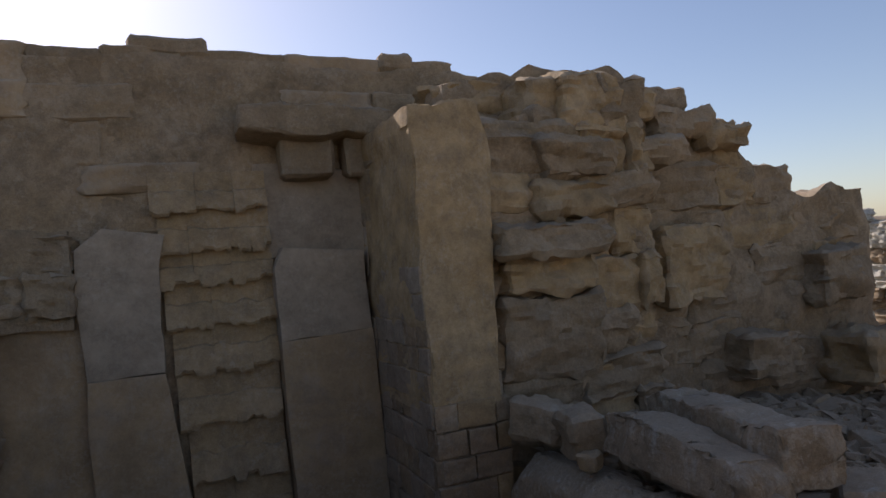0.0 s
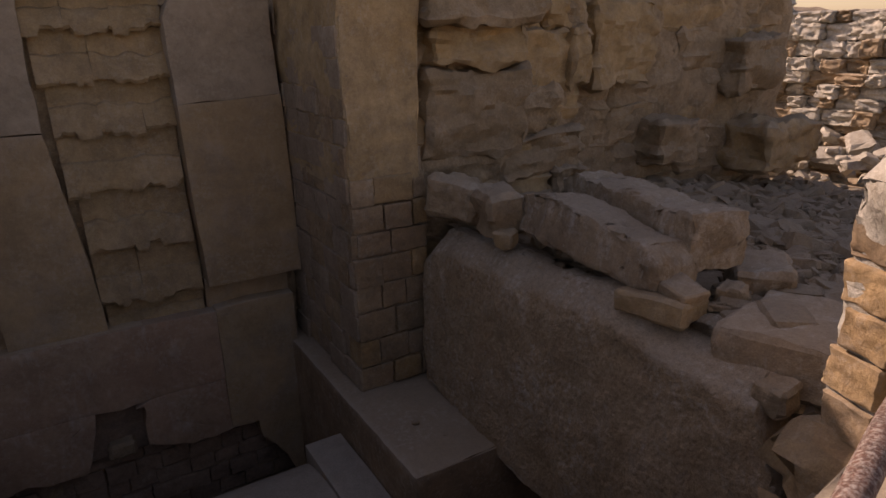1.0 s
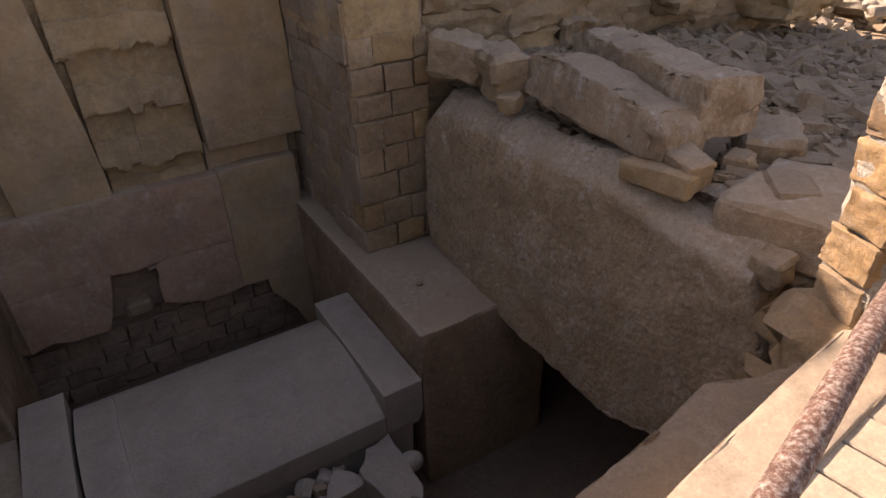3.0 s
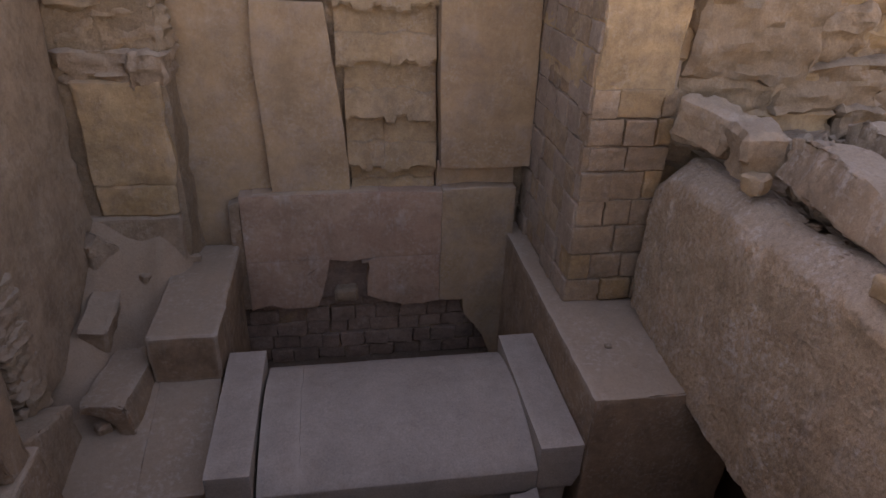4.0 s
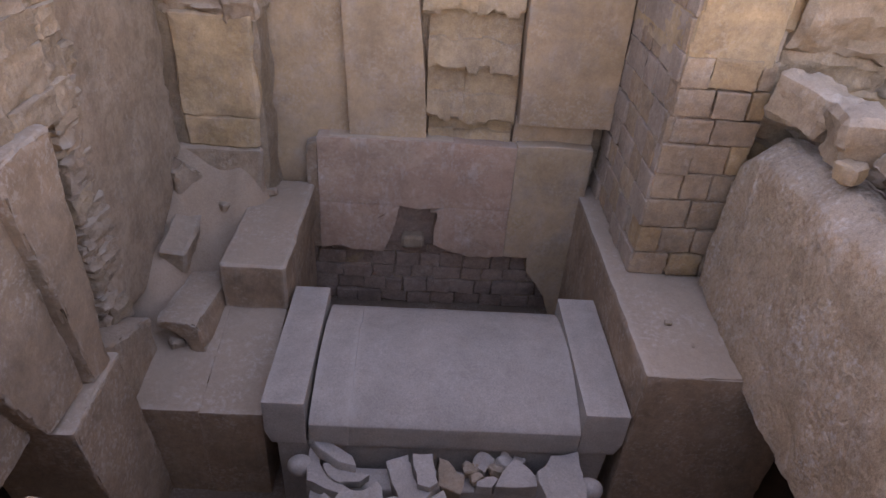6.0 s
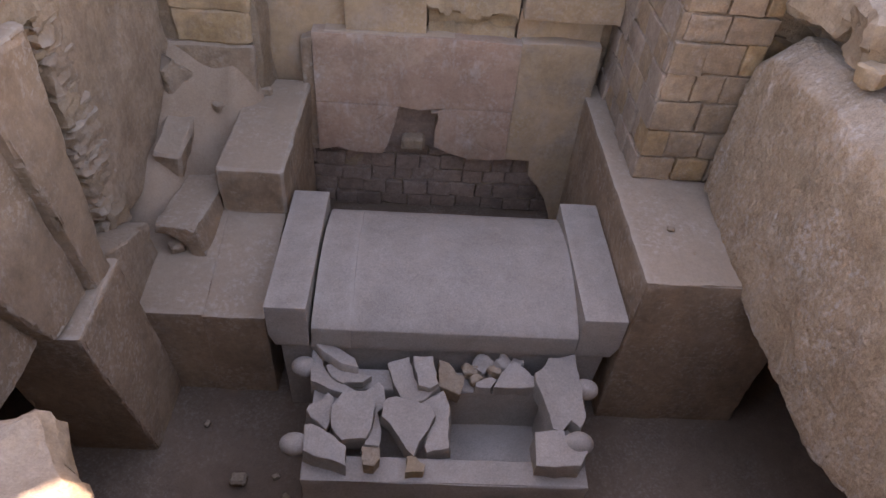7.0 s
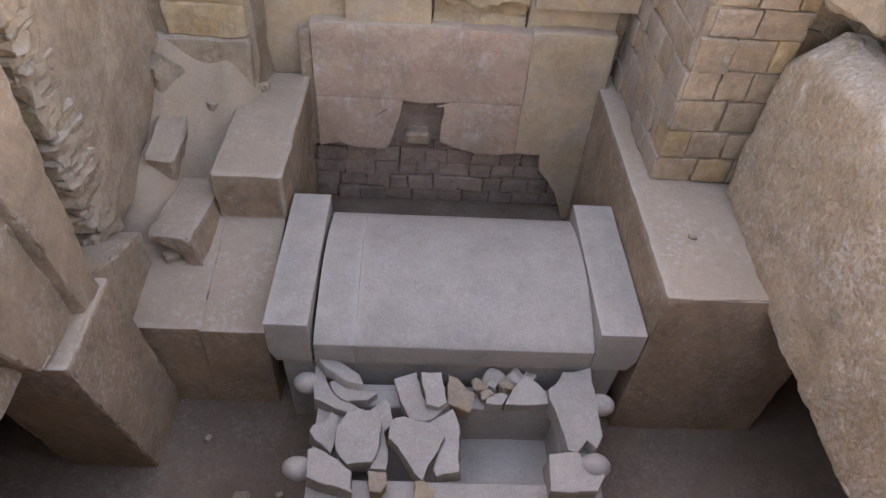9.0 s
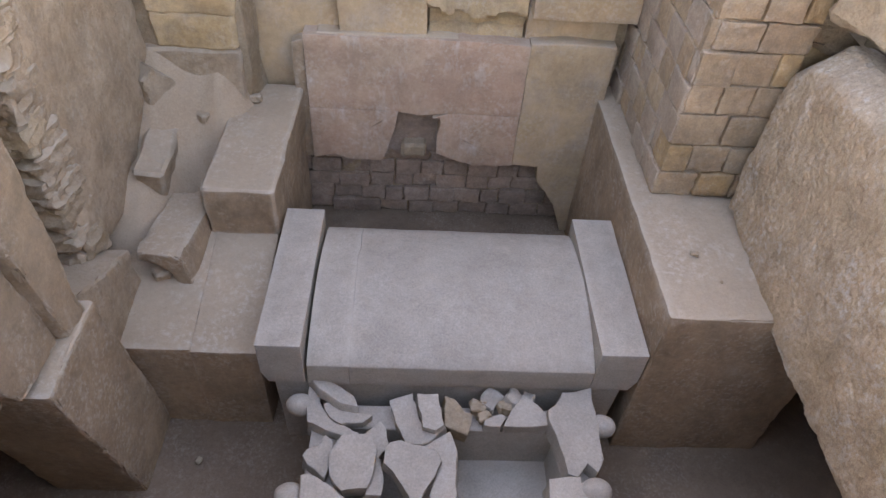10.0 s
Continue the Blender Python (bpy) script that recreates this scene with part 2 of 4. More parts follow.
def piece_mesh(kind, material):
    """One of several worn unit blocks (1 x 1 x 1, centred), shared between alike pieces."""
    key = (kind, material.name)
    if key not in _variants:
        made = []
        for i in range(10):
            bm = bmesh.new()
            bmesh.ops.create_cube(bm, size=1)
            bev, cell, amp = {"brick": (0.06, 0.16, 0.05), "block": (0.045, 0.14, 0.06), "worn": (0.08, 0.11, 0.13), "rock": (0.2, 0.24, 0.22)}[kind]
            bmesh.ops.bevel(bm, geom=bm.edges[:], offset=bev, segments=2 if kind == "brick" else 1, affect="EDGES", profile=0.6)
            cells(bm, cell)
            erode(bm, amp, i + 3, 0.4, 1.5)
            finish(bm)
            me = bpy.data.meshes.new(kind)
            bm.to_mesh(me)
            bm.free()
            me.materials.append(material)
            me.set_sharp_from_angle(angle=radians(33))
            made.append(me)
        _variants[key] = made
    return rnd.choice(_variants[key])


def piece(name, kind, material, parent, m, sx, sy, sz):
    ob = new(name, piece_mesh(kind, material))
    ob.parent = parent
    flip = Matrix.Diagonal((sx * rnd.choice((-1, 1)), sy, sz * rnd.choice((-1, 1)), 1))
    ob.matrix_basis = m @ flip
    return ob


def masonry(parent, m, x0, x1, z0, top, high, wide, materials, proud=0.06, depth=0.4, kind="block", name="stone_block", gap=0.012, tilt=1.5, skip=None):
    """Courses of separate blocks on a wall's face: m takes x along the wall, -y out of it and z up."""
    z = z0
    row = 0
    while True:
        h = rnd.uniform(*high)
        if z + h * 0.4 > max(top(x0 + (x1 - x0) * i / 40) for i in range(41)):
            break
        x = x0 - (rnd.uniform(0, wide[0]) if row % 2 else 0)
        while x < x1 - 0.03:
            w = rnd.uniform(*wide)
            a, b = max(x, x0), min(x + w, x1)
            if x1 - b < wide[0] * 0.4:
                b = x1
            c = (a + b) / 2
            if b - a > 0.05 and z + h * 0.72 < top(c) and not (skip and skip(c, z + h / 2)):
                out = rnd.uniform(-proud, proud)
                dz = rnd.uniform(-0.02, 0.02) * h
                piece(name, kind, rnd.choice(materials), parent,
                      m @ pose(c, depth / 2 - out, z + h / 2 + dz, rnd.uniform(-tilt, tilt), rnd.uniform(-tilt, tilt), rnd.uniform(-tilt, tilt)),
                      b - a - gap * rnd.uniform(0.2, 1.8), depth, h - gap * rnd.uniform(0.2, 1.8))
            x = b if b >= x1 else x + w
        z += h
        row += 1


def profile(points):
    """A height along x from a few corners."""
    def top(x):
        if x <= points[0][0]:
            return points[0][1]
        for (xa, za), (xb, zb) in zip(points, points[1:]):
            if x <= xb:
                return za + (zb - za) * (x - xa) / max(xb - xa, 1e-6)
        return points[-1][1]
    return top


def core(name, parent, m, x0, x1, z0, top, thick, material, drop=0.12, back=0.1, cell=0.3, amp=0.06):
    """The rubble body behind a wall's facing blocks."""
    n = max(4, int((x1 - x0) / 0.35))
    xs = [x0 + (x1 - x0) * i / n for i in range(n + 1)]
    outline = [(x0, z0)] + [(x1, z0)] + [(x, top(x) - drop) for x in reversed(xs)]
    return part(name, slab(outline, thick, m @ pose(0, back, 0), cell, amp, 0, 5), material, parent)

# ---- ground, floor and pit ----
def build_ground():
    """One sheet to the horizon with the pit's opening in it."""
    xs = [-400, -120, -40] + [-14 + 0.5 * i for i in range(22)] + [-2.95] + [-2.6 + 0.4 * i for i in range(14)] + [2.75 + 0.4 * i for i in range(29)] + [16, 25, 50, 130, 400]
    ys = [-400, -120, -40] + [-15 + 0.6 * i for i in range(21)] + [-2.7] + [-2.35 + 0.45 * i for i in range(12)] + [3.3 + 0.6 * i for i in range(16)] + [15, 25, 50, 130, 400]
    bm = bmesh.new()
    def height(x, y):
        far = max(abs(x), abs(y))
        z = 3.36 + noise.noise((x * 0.5, y * 0.5, 0)) * 0.05
        if x > 2.5 and -2.2 < y < 8:
            z += 0.1 - max(0, min(x, 11) - 4) * 0.13 + noise.noise((x * 1.3, y * 1.3, 4)) * 0.08
        if far > 14:
            z += noise.noise((x * 0.02, y * 0.02, 2)) * min(2.0, (far - 14) * 0.03)
        return z
    grid = [[bm.verts.new((x, y, height(x, y))) for y in ys] for x in xs]
    for i in range(len(xs) - 1):
        for j in range(len(ys) - 1):
            cx, cy = (xs[i] + xs[i + 1]) / 2, (ys[j] + ys[j + 1]) / 2
            if (-2.95 < cx < 2.6 and -2.35 < cy < 3.3) or (-1.8 < cx < 2.6 and -2.7 < cy < -2.3):
                continue
            bm.faces.new((grid[i][j], grid[i + 1][j], grid[i + 1][j + 1], grid[i][j + 1]))
    bmesh.ops.recalc_face_normals(bm, faces=bm.faces)
    return tagged(part("ground", finish(bm), DESERT), "sandy desert ground strewn with fine gravel", "ground", kind="structure")


build_ground()

FLOOR = 0.3
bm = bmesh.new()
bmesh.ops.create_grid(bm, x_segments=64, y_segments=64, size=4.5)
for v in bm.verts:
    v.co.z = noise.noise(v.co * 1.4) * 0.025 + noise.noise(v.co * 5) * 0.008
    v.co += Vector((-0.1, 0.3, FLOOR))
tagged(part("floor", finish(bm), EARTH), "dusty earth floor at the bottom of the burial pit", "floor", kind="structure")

wall_south = thing("wall_south", "rough limestone wall closing the pit below the walkway", "wall", "structure")
for x0, x1, y, top in ((-4.5, -1.92, -2.36, 3.36), (-1.9, -1.02, -2.5, 3.08), (-1.0, 0.2, -2.72, 2.99), (0.22, 4.0, -2.5, 2.99)):
    part("wall_face", slab([(x0, 0.1), (x1, 0.1), (x1, top), (x0, top)], 0.5, pose(0, y - 0.5, 0), 0.3, 0.035, 0, 2), LIME, wall_south)
wall_west = thing("wall_west", "rough limestone backing wall of the pit", "wall", "structure")
part("wall_face", slab([(-2.6, 0.1), (3.2, 0.1), (3.2, 3.5), (-2.6, 3.4)], 0.4, pose(-4.3, 0, 0, 0, 0, 90), 0.4, 0.04, 0, 3), LIME, wall_west)
wall_east = thing("wall_east", "rough limestone backing wall behind the great slab", "wall", "structure")
part("wall_face", slab([(-2.6, 0.1), (3.2, 0.1), (3.2, 3.5), (-2.6, 3.4)], 0.4, pose(3.7, 0, 0, 0, 0, 90) @ pose(0, -0.4, 0), 0.4, 0.04, 0, 4), LIME, wall_east)

# ---- back wall ----
wall_north = thing("wall_north", "ruined limestone back wall with a stepped recessed panel", "wall", "structure")
NORTH = profile([(-5, 7.35), (-1.6, 7.52), (-0.5, 7.6), (0.2, 7.58), (0.9, 7.56), (2.0, 7.52), (2.44, 7.56), (3.1, 7.5)])
core("wall_core", wall_north, pose(0, 3.0, 0), -5, 3.2, 0.1, NORTH, 1.3, WALL, 0.1, -0.005, 0.14)
part("wall_core", slab([(-5, 4.9), (-1.15, 4.9), (-1.15, 5.8), (-5, 5.8)], 0.3, pose(0, 2.8, 0), 0.16, 0.05, 0, 36), WALL, wall_north)
# weathered masonry over the dressed panels
masonry(wall_north, pose(0, 3.005, 0), -5, 2.9, 5.75, NORTH, (0.26, 0.5), (0.5, 1.2), (LIME, LIME, DRESSED), 0.05, 0.45, gap=0.004,
        skip=lambda x, z: 0.3 < x < 2.0 and 6.55 < z < 7.0)
masonry(wall_north, pose(0, 2.78, 0), -5, -1.15, 5.0, lambda x: 5.85, (0.26, 0.4), (0.6, 1.5), (LIME, WALL), 0.06, 0.5, "worn", gap=-0.03)
part("cap_stone", rough_box(0.74, 0.5, 0.2, 0.1, 0.03, 0.04, 61), LIME, wall_north).location = (-0.2, 3.25, 7.5)
part("cap_stone", rough_box(0.4, 0.4, 0.2, 0.1, 0.03, 0.04, 62), LIME, wall_north).location = (2.2, 3.2, 7.45)
# jutting lintel
part("lintel", slab(ragged([(-0.82, -0.13), (0.0, -0.22), (0.84, -0.1), (0.86, 0.05), (0.1, 0.16), (-0.8, 0.1)], 0.03, 0.2, 4), 0.7,
                    pose(1.17, 2.5, 6.78, -3), 0.12, 0.03, 0.05, 7), LIME, wall_north, "overhanging broken limestone lintel")
for x, w in ((1.05, 0.55), (1.62, 0.35)):
    part("lintel_support", rough_box(w, 0.4, 0.42, 0.12, 0.03, 0.04, x), LIME, wall_north).location = (x, 2.9, 6.2)
# smooth panels and pilasters
part("wall_panel", slab([(-2.1, 1.9), (-1.02, 1.9), (-1.05, 5.0), (-2.1, 5.02)], 0.24, pose(0, 2.905, 0), 0.2, 0.014, 0.02, 8), DRESSED, wall_north)
part("pilaster", slab([(-1.03, 2.5), (-0.24, 2.5), (-0.28, 3.2), (-0.4, 4.1), (-0.43, 4.4), (-1.07, 4.4), (-1.1, 4.0)], 0.34, pose(0, 2.81, 0), 0.1, 0.01, 0.007, 9), DRESSED, wall_north, "smooth dressed limestone pilaster")
part("pilaster_cap", slab(ragged([(-1.08, 4.405), (-0.43, 4.405), (-0.43, 5.4), (-0.36, 5.7), (-0.88, 5.78), (-1.12, 5.6), (-1.13, 5.0)], 0.012, 0.2, 3), 0.34, pose(0, 2.83, 0), 0.1, 0.012, 0.009, 10), PLASTER, wall_north, "grey plastered upper pilaster")
part("pilaster", slab([(0.68, 2.81), (1.62, 2.81), (1.6, 4.0), (1.58, 4.6), (0.64, 4.56), (0.64, 4.0)], 0.42, pose(0, 2.72, 0), 0.12, 0.008, 0.007, 11), DRESSED, wall_north, "smooth protruding limestone pilaster")
part("pilaster_cap", slab(ragged([(0.64, 4.562), (1.58, 4.602), (1.55, 5.42), (0.72, 5.5), (0.62, 5.3)], 0.012, 0.2, 6), 0.42, pose(0, 2.724, 0), 0.12, 0.008, 0.007, 12), PLASTER, wall_north, "pale plastered upper pilaster")
part("plaster_coat", slab(ragged([(0.5, 5.42), (1.76, 5.36), (1.78, 6.3), (0.5, 6.4)], 0.02, 0.2, 16), 0.2, pose(0, 2.95, 0), 0.1, 0.022, 0.02, 47), PLASTER, wall_north)
# stepped courses between the pilasters, each hanging a little over the next
EDGES = [2.5, 2.79, 3.31, 3.86, 4.37, 4.82, 5.22, 5.55, 5.94, 6.3]


def step_block(width, high, seed):
    """A stone of a stepped course: its upper half upright, its lower half swelling out to a ragged lip."""
    bm = bmesh.new()
    n = max(4, int(width / 0.022))
    rows = []
    rr = random.Random(seed)
    notch = [0.0] * (n + 1)
    for _ in range(rr.choice((0, 1, 1, 2))):
        at, deep = rr.randrange(n + 1), rr.uniform(0.01, 0.035)
        for k in range(n + 1):
            notch[k] = max(notch[k], deep - abs(k - at) * 0.016)
    for k in range(n + 1):
        x = width * k / n
        wob = lambda f, a: a * noise.noise((x * f + seed * 7.3, seed * 1.7, a * 50))
        tooth = noise.cell((math.floor((x + seed * 3.1) / 0.13) * 1.7, seed * 5.3, 0.5))
        lip = -0.03 + 0.04 * tooth + wob(19, 0.016) + notch[k]
        mid = high * (0.5 + wob(6, 0.12))
        prof = [(0.22, high + 0.012), (0.0 + wob(9, 0.014), high + 0.012), (-0.004 + wob(8, 0.016), mid + high * 0.2), (-0.01 + wob(12, 0.016), mid + 0.008),
                (-0.04 + wob(9, 0.016), mid - 0.008), (-0.07 + wob(14, 0.03), high * 0.24), (-0.1 + wob(7, 0.04), lip + 0.03), (-0.085 + wob(11, 0.03), lip), (0.22, lip + 0.03)]
        rows.append([bm.verts.new((x, y, z)) for y, z in prof])
    for a, b in zip(rows, rows[1:]):
        for k in range(len(a) - 1):
            bm.faces.new((a[k], b[k], b[k + 1], a[k + 1]))
    bm.faces.new(rows[0])
    bm.faces.new(rows[-1])
    return finish(bm)


for row, (lo, hi) in enumerate(zip(EDGES, EDGES[1:])):
    x = -0.22 - 0.07 * (lo - 2.5) + rnd.uniform(-0.03, 0.02)
    right = 0.64 + rnd.uniform(-0.02, 0.01)
    while x < right - 0.06:
        w = rnd.uniform(0.18, 0.58)
        if right - x - w < 0.2:
            w = right - x
        ob = part("step_brick", step_block(w - 0.001, hi - lo, row * 5 + x), STEP, wall_north)
        ob.matrix_basis = pose(x, 2.95 + rnd.uniform(-0.008, 0.008), lo, 0, rnd.uniform(-0.5, 0.5), 0)
        x += w
# small stones in the slot beside the pillar
masonry(wall_north, pose(0, 2.86, 0), 1.62, 1.8, 2.6, lambda x: 6.2, (0.16, 0.34), (0.2, 0.3), (LIME, PLASTER), 0.05, 0.3)
masonry(wall_north, pose(0, 2.55, 0), 1.62, 1.95, 5.7, lambda x: 6.7, (0.25, 0.34), (0.3, 0.4), (LIME,), 0.1, 0.5)

# ---- broken lower panel with the robbers' hole ----
panel = thing("lower_wall_panel", "reddish dressed limestone panel broken open at its foot", "wall panel", "structure")
hole = ragged([(-1.36, 1.2), (-1.15, 1.26), (-0.98, 1.2), (-0.66, 1.2), (-0.58, 1.42), (-0.5, 1.79)], 0.012, 0.09, 21)[:-2]
hole2 = ragged([(-0.28, 1.76), (-0.08, 1.74), (-0.1, 1.32), (0.3, 1.17), (0.7, 1.2)], 0.012, 0.09, 22)[:-4]
part("panel_face", slab([(-1.36, 2.56), (-1.36, 1.803), (-0.5, 1.803), (-0.28, 1.77), (0.0, 1.803), (0.704, 1.803), (0.704, 2.55), (0.2, 2.57)], 0.2, pose(0, 2.72, 0), 0.12, 0.004, 0.003, 13), REDDISH, panel)
part("panel_face", slab([(-1.36, 1.8)] + hole + [(-0.5, 1.8)], 0.2, pose(0, 2.722, 0), 0.1, 0.004, 0.003, 43), REDDISH, panel)
part("panel_face", slab([(0.0, 1.8)] + hole2[1:] + [(0.704, 1.2), (0.704, 1.8)], 0.2, pose(0, 2.722, 0), 0.1, 0.004, 0.003, 44), REDDISH, panel)
part("panel_face", slab([(0.706, 1.2), (0.98, 1.19), (1.0, 1.0), (1.12, 0.85), (1.25, 0.66), (1.38, 0.3), (1.5, 0.3), (1.5, 2.57), (1.1, 2.59), (0.706, 2.57)], 0.2, pose(0, 2.724, 0), 0.12, 0.007, 0.012, 45), DRESSED, panel)
part("panel_edge", slab([(-1.5, 1.2), (-1.364, 1.2), (-1.364, 2.5), (-1.48, 2.46)], 0.18, pose(0, 2.76, 0), 0.1, 0.006, 0.012, 46), AGED, panel)
part("panel_top", slab([(0.66, 2.45), (1.5, 2.4), (1.5, 2.85), (0.66, 2.85)], 0.2, pose(0, 2.88, 0), 0.2, 0.01, 0.01, 14), DRESSED, panel)
part("sill", rough_box(1.3, 0.3, 0.07, 0.15, 0.008, 0.015, 15), DRESSED, panel).location = (-0.6, 2.9, 2.5)
part("notch_back", rough_box(0.62, 0.12, 0.7, 0.12, 0.012, 0.02, 16), DUSK, panel).location = (-0.34, 2.96, 1.2)
part("notch_cheek", slab([(-0.78, 1.79), (-0.52, 1.79), (-0.62, 1.4), (-0.7, 1.5)], 0.05, pose(0, 2.716, 0, -3), 0.05, 0.006, 0.01, 48), PLASTER, panel)
part("notch_stone", rough_box(0.26, 0.2, 0.16, 0.06, 0.02, 0.03, 17), LIME, panel).location = (-0.33, 2.86, 1.22)
masonry(panel, pose(0, 2.95, 0), -1.5, 1.44, FLOOR, lambda x: 1.5, (0.17, 0.2), (0.2, 0.36), (DUSK,), 0.03, 0.3, "brick", "brick", 0.009, 2.5)

# ---- pillar of stone bricks, plastered above ----
pillar = thing("pillar", "square pillar of brown stone bricks with pale plaster above", "pillar", "structure")
part("pillar_core", slab([(1.65, 2.0), (2.32, 2.0), (2.32, 4.2), (1.65, 4.2)], 1.7, pose(0, 1.34, 0), 0.15, 0.006, 0, 18), MORTAR, pillar)
part("plaster_coat", slab(ragged([(1.62, 3.9), (1.78, 3.97), (2.05, 3.86), (2.3, 3.93), (2.3, 4.8), (2.36, 5.6), (2.4, 6.1), (2.28, 6.65), (1.62, 6.6)], 0.02, 0.2, 8), 1.7, pose(0, 1.305, 0), 0.12, 0.02, 0.03, 19), WARM, pillar, "warm pale plastered pillar shaft")
masonry(pillar, pose(0, 1.3, 0), 1.62, 2.34, 2.04, lambda x: 4.0, (0.215, 0.275), (0.23, 0.38), (BRICK, OCHRE, BRICK), 0.018, 0.26, "brick", "brick", 0.011, 1.4)
masonry(pillar, pose(0, 1.5, 0), 2.34, 2.85, 2.3, lambda x: 4.7, (0.235, 0.27), (0.26, 0.42), (BRICK, OCHRE), 0.02, 0.26, "brick", "brick", 0.012, 1.6)
masonry(pillar, pose(1.615, 0, 0, 0, 0, -90), -3.0, -1.32, 2.04, lambda x: 5.2, (0.215, 0.275), (0.23, 0.38), (SIDE, SIDE, SIDE, BRICK), 0.014, 0.2, "brick", "brick", 0.009, 1.4)

# ---- right-hand ledge ----
ledge = thing("stone_ledge", "dressed limestone ledge below the brick pillar", "ledge", "structure")
part("ledge_block", slab([(1.44, 0.25), (2.7, 0.25), (2.7, 2.035), (1.44, 2.035)], 3.0, pose(0, 0.0, 0), 0.06, 0.011, 0.022, 20), AGED, ledge)

# ---- left bench and the block on it ----
bench = thing("stone_bench", "dressed limestone bench under a film of sand", "ledge", "structure")
BENCH = [(0.16, 0.2), (2.78, 0.2), (2.78, 1.6), (1.3, 1.53), (0.75, 1.4), (0.35, 1.3), (0.16, 1.285)]
part("bench_block", slab(BENCH, 0.51, pose(-1.44, 0, 0, 0, 0, 90), 0.055, 0.009, 0.011, 21), AGED, bench)
part("bench_block", slab([(y + 0.015, z - 0.004) for y, z in BENCH], 1.0, pose(-1.944, 0, 0, 0, 0, 90), 0.055, 0.009, 0.011, 22), AGED, bench)
block = part("stone_block", rough_box(0.58, 1.62, 0.48, 0.05, 0.018, 0.02, 23), AGED)
block.location = (-1.71, 2.02, 1.5)
tagged(block, "squared limestone block with a sanded top on the bench", "stone block")
hollow = part("stone_block", slab(ragged([(-0.2, 0.32), (0.16, 0.32), (0.22, 0.0), (0.08, 0.0), (0.05, 0.12), (-0.03, 0.21), (-0.2, 0.24)], 0.01, 0.08, 5), 0.75, None, 0.06, 0.014, 0.02, 24), AGED)
hollow.matrix_world = pose(-2.24, 0.76, 1.36, 0, 0, -6)
tagged(hollow, "broken limestone block with a hollowed end", "stone block")
# sand drifted against the wall
bm = bmesh.new()
bmesh.ops.create_grid(bm, x_segments=36, y_segments=60, size=1)


def ease(v):
    v = max(0, min(1, v))
    return v * v * (3 - 2 * v)


for v in bm.verts:
    x, y = -2.2 + v.co.x * 0.75, 1.52 + v.co.y * 1.33
    up = 1.235 + 0.25 * ease((y - 0.25) / 1.0) + 0.4 * ease((-x - 2.15) / 0.45) * ease((y - 0.85) / 0.7) + 0.95 * ease((y - 1.6) / 1.05) * (1 - 0.25 * ease((-x - 2.05) / 0.42)) * ease((-x - 1.5) / 0.6)
    v.co = Vector((x, y, up + noise.noise((x * 2, y * 2, 1)) * 0.02))
tagged(part("sand_drift", finish(bm), SAND), "drift of pale sand against the wall corner", "sand", kind="structure")
for x, y, z, s in ((-2.2, 2.2, 1.98, 0.1), (-1.95, 2.4, 2.02, 0.09), (-1.8, 2.5, 2.0, 0.08), (-2.3, 0.8, 1.42, 0.1)):
    st = part("stone", rough_box(s * 1.3, s, s * 0.9, s * 0.12, s * 0.13, s * 0.16, x * 9, True, 1.0, s * 0.9), DUSTY)
    st.matrix_world = pose(x, y, z - s * 0.25, 8, 5, x * 300)
    tagged(st, "broken limestone lump half sunk in sand", "stone", "stones on the drift")

sunk = part("stone_block", rough_box(0.26, 0.95, 0.42, 0.05, 0.03, 0.03, 29, True, 1.2, 0.3), DUSTY)
sunk.matrix_world = pose(-2.56, 1.92, 1.6, 7, 10, 4)
tagged(sunk, "long limestone block half sunk in the sand drift", "stone block")

# ---- left side: upright slabs, jamb and old masonry ----
left_slab = part("upright_slab", slab(ragged([(0.66, 1.7), (2.44, 1.7), (2.43, 2.8), (2.44, 3.8), (2.47, 4.76), (1.6, 4.84), (0.85, 4.8), (0.72, 3.9), (0.64, 3.0)], 0.025, 0.2, 12), 0.3, pose(-2.65, 0, 0, 0, 0, 90), 0.1, 0.025, 0.03, 25), DUSTY)
tagged(left_slab, "tall upright limestone slab with a chipped layered edge", "stone slab", kind="structure")
slab_edge = thing("slab_edge_masonry", "broken layered stones along the upright slab's edge", "masonry", "structure")
for k in range(24):
    z = 1.75 + k * 0.125
    piece("stone_block", "worn", rnd.choice((DUSTY, DUSTY, LIME, AGED)), slab_edge, pose(-2.8 + rnd.uniform(-0.02, 0.03), 0.7 + rnd.uniform(-0.05, 0.05), z, rnd.uniform(-5, 5), rnd.uniform(-4, 4), rnd.uniform(-8, 8)), rnd.uniform(0.26, 0.33), rnd.uniform(0.3, 0.42), rnd.uniform(0.16, 0.25))
for k, (o, x) in enumerate(([[(-0.36, 2.08), (-0.12, 2.06), (-0.1, 3.0), (-0.06, 3.78), (-0.62, 3.78), (-0.46, 2.9)], -2.325], [[(-0.8, 2.1), (-0.34, 2.06), (-0.44, 2.95), (-0.56, 3.76), (-1.4, 3.76), (-1.0, 2.6)], -2.4], [[(-1.7, 2.1), (-0.78, 2.1), (-1.0, 2.6), (-1.36, 3.76), (-1.9, 3.76)], -2.49])):
    s = part("upright_slab", slab(ragged(o, 0.012, 0.25, k + 2), 0.3, pose(x, 0, 0, 0, 0, 90), 0.06, 0.016, 0.03, 26 + k), AGED)
    tagged(s, "smooth leaning limestone slab in the side wall", "stone slab", kind="structure")
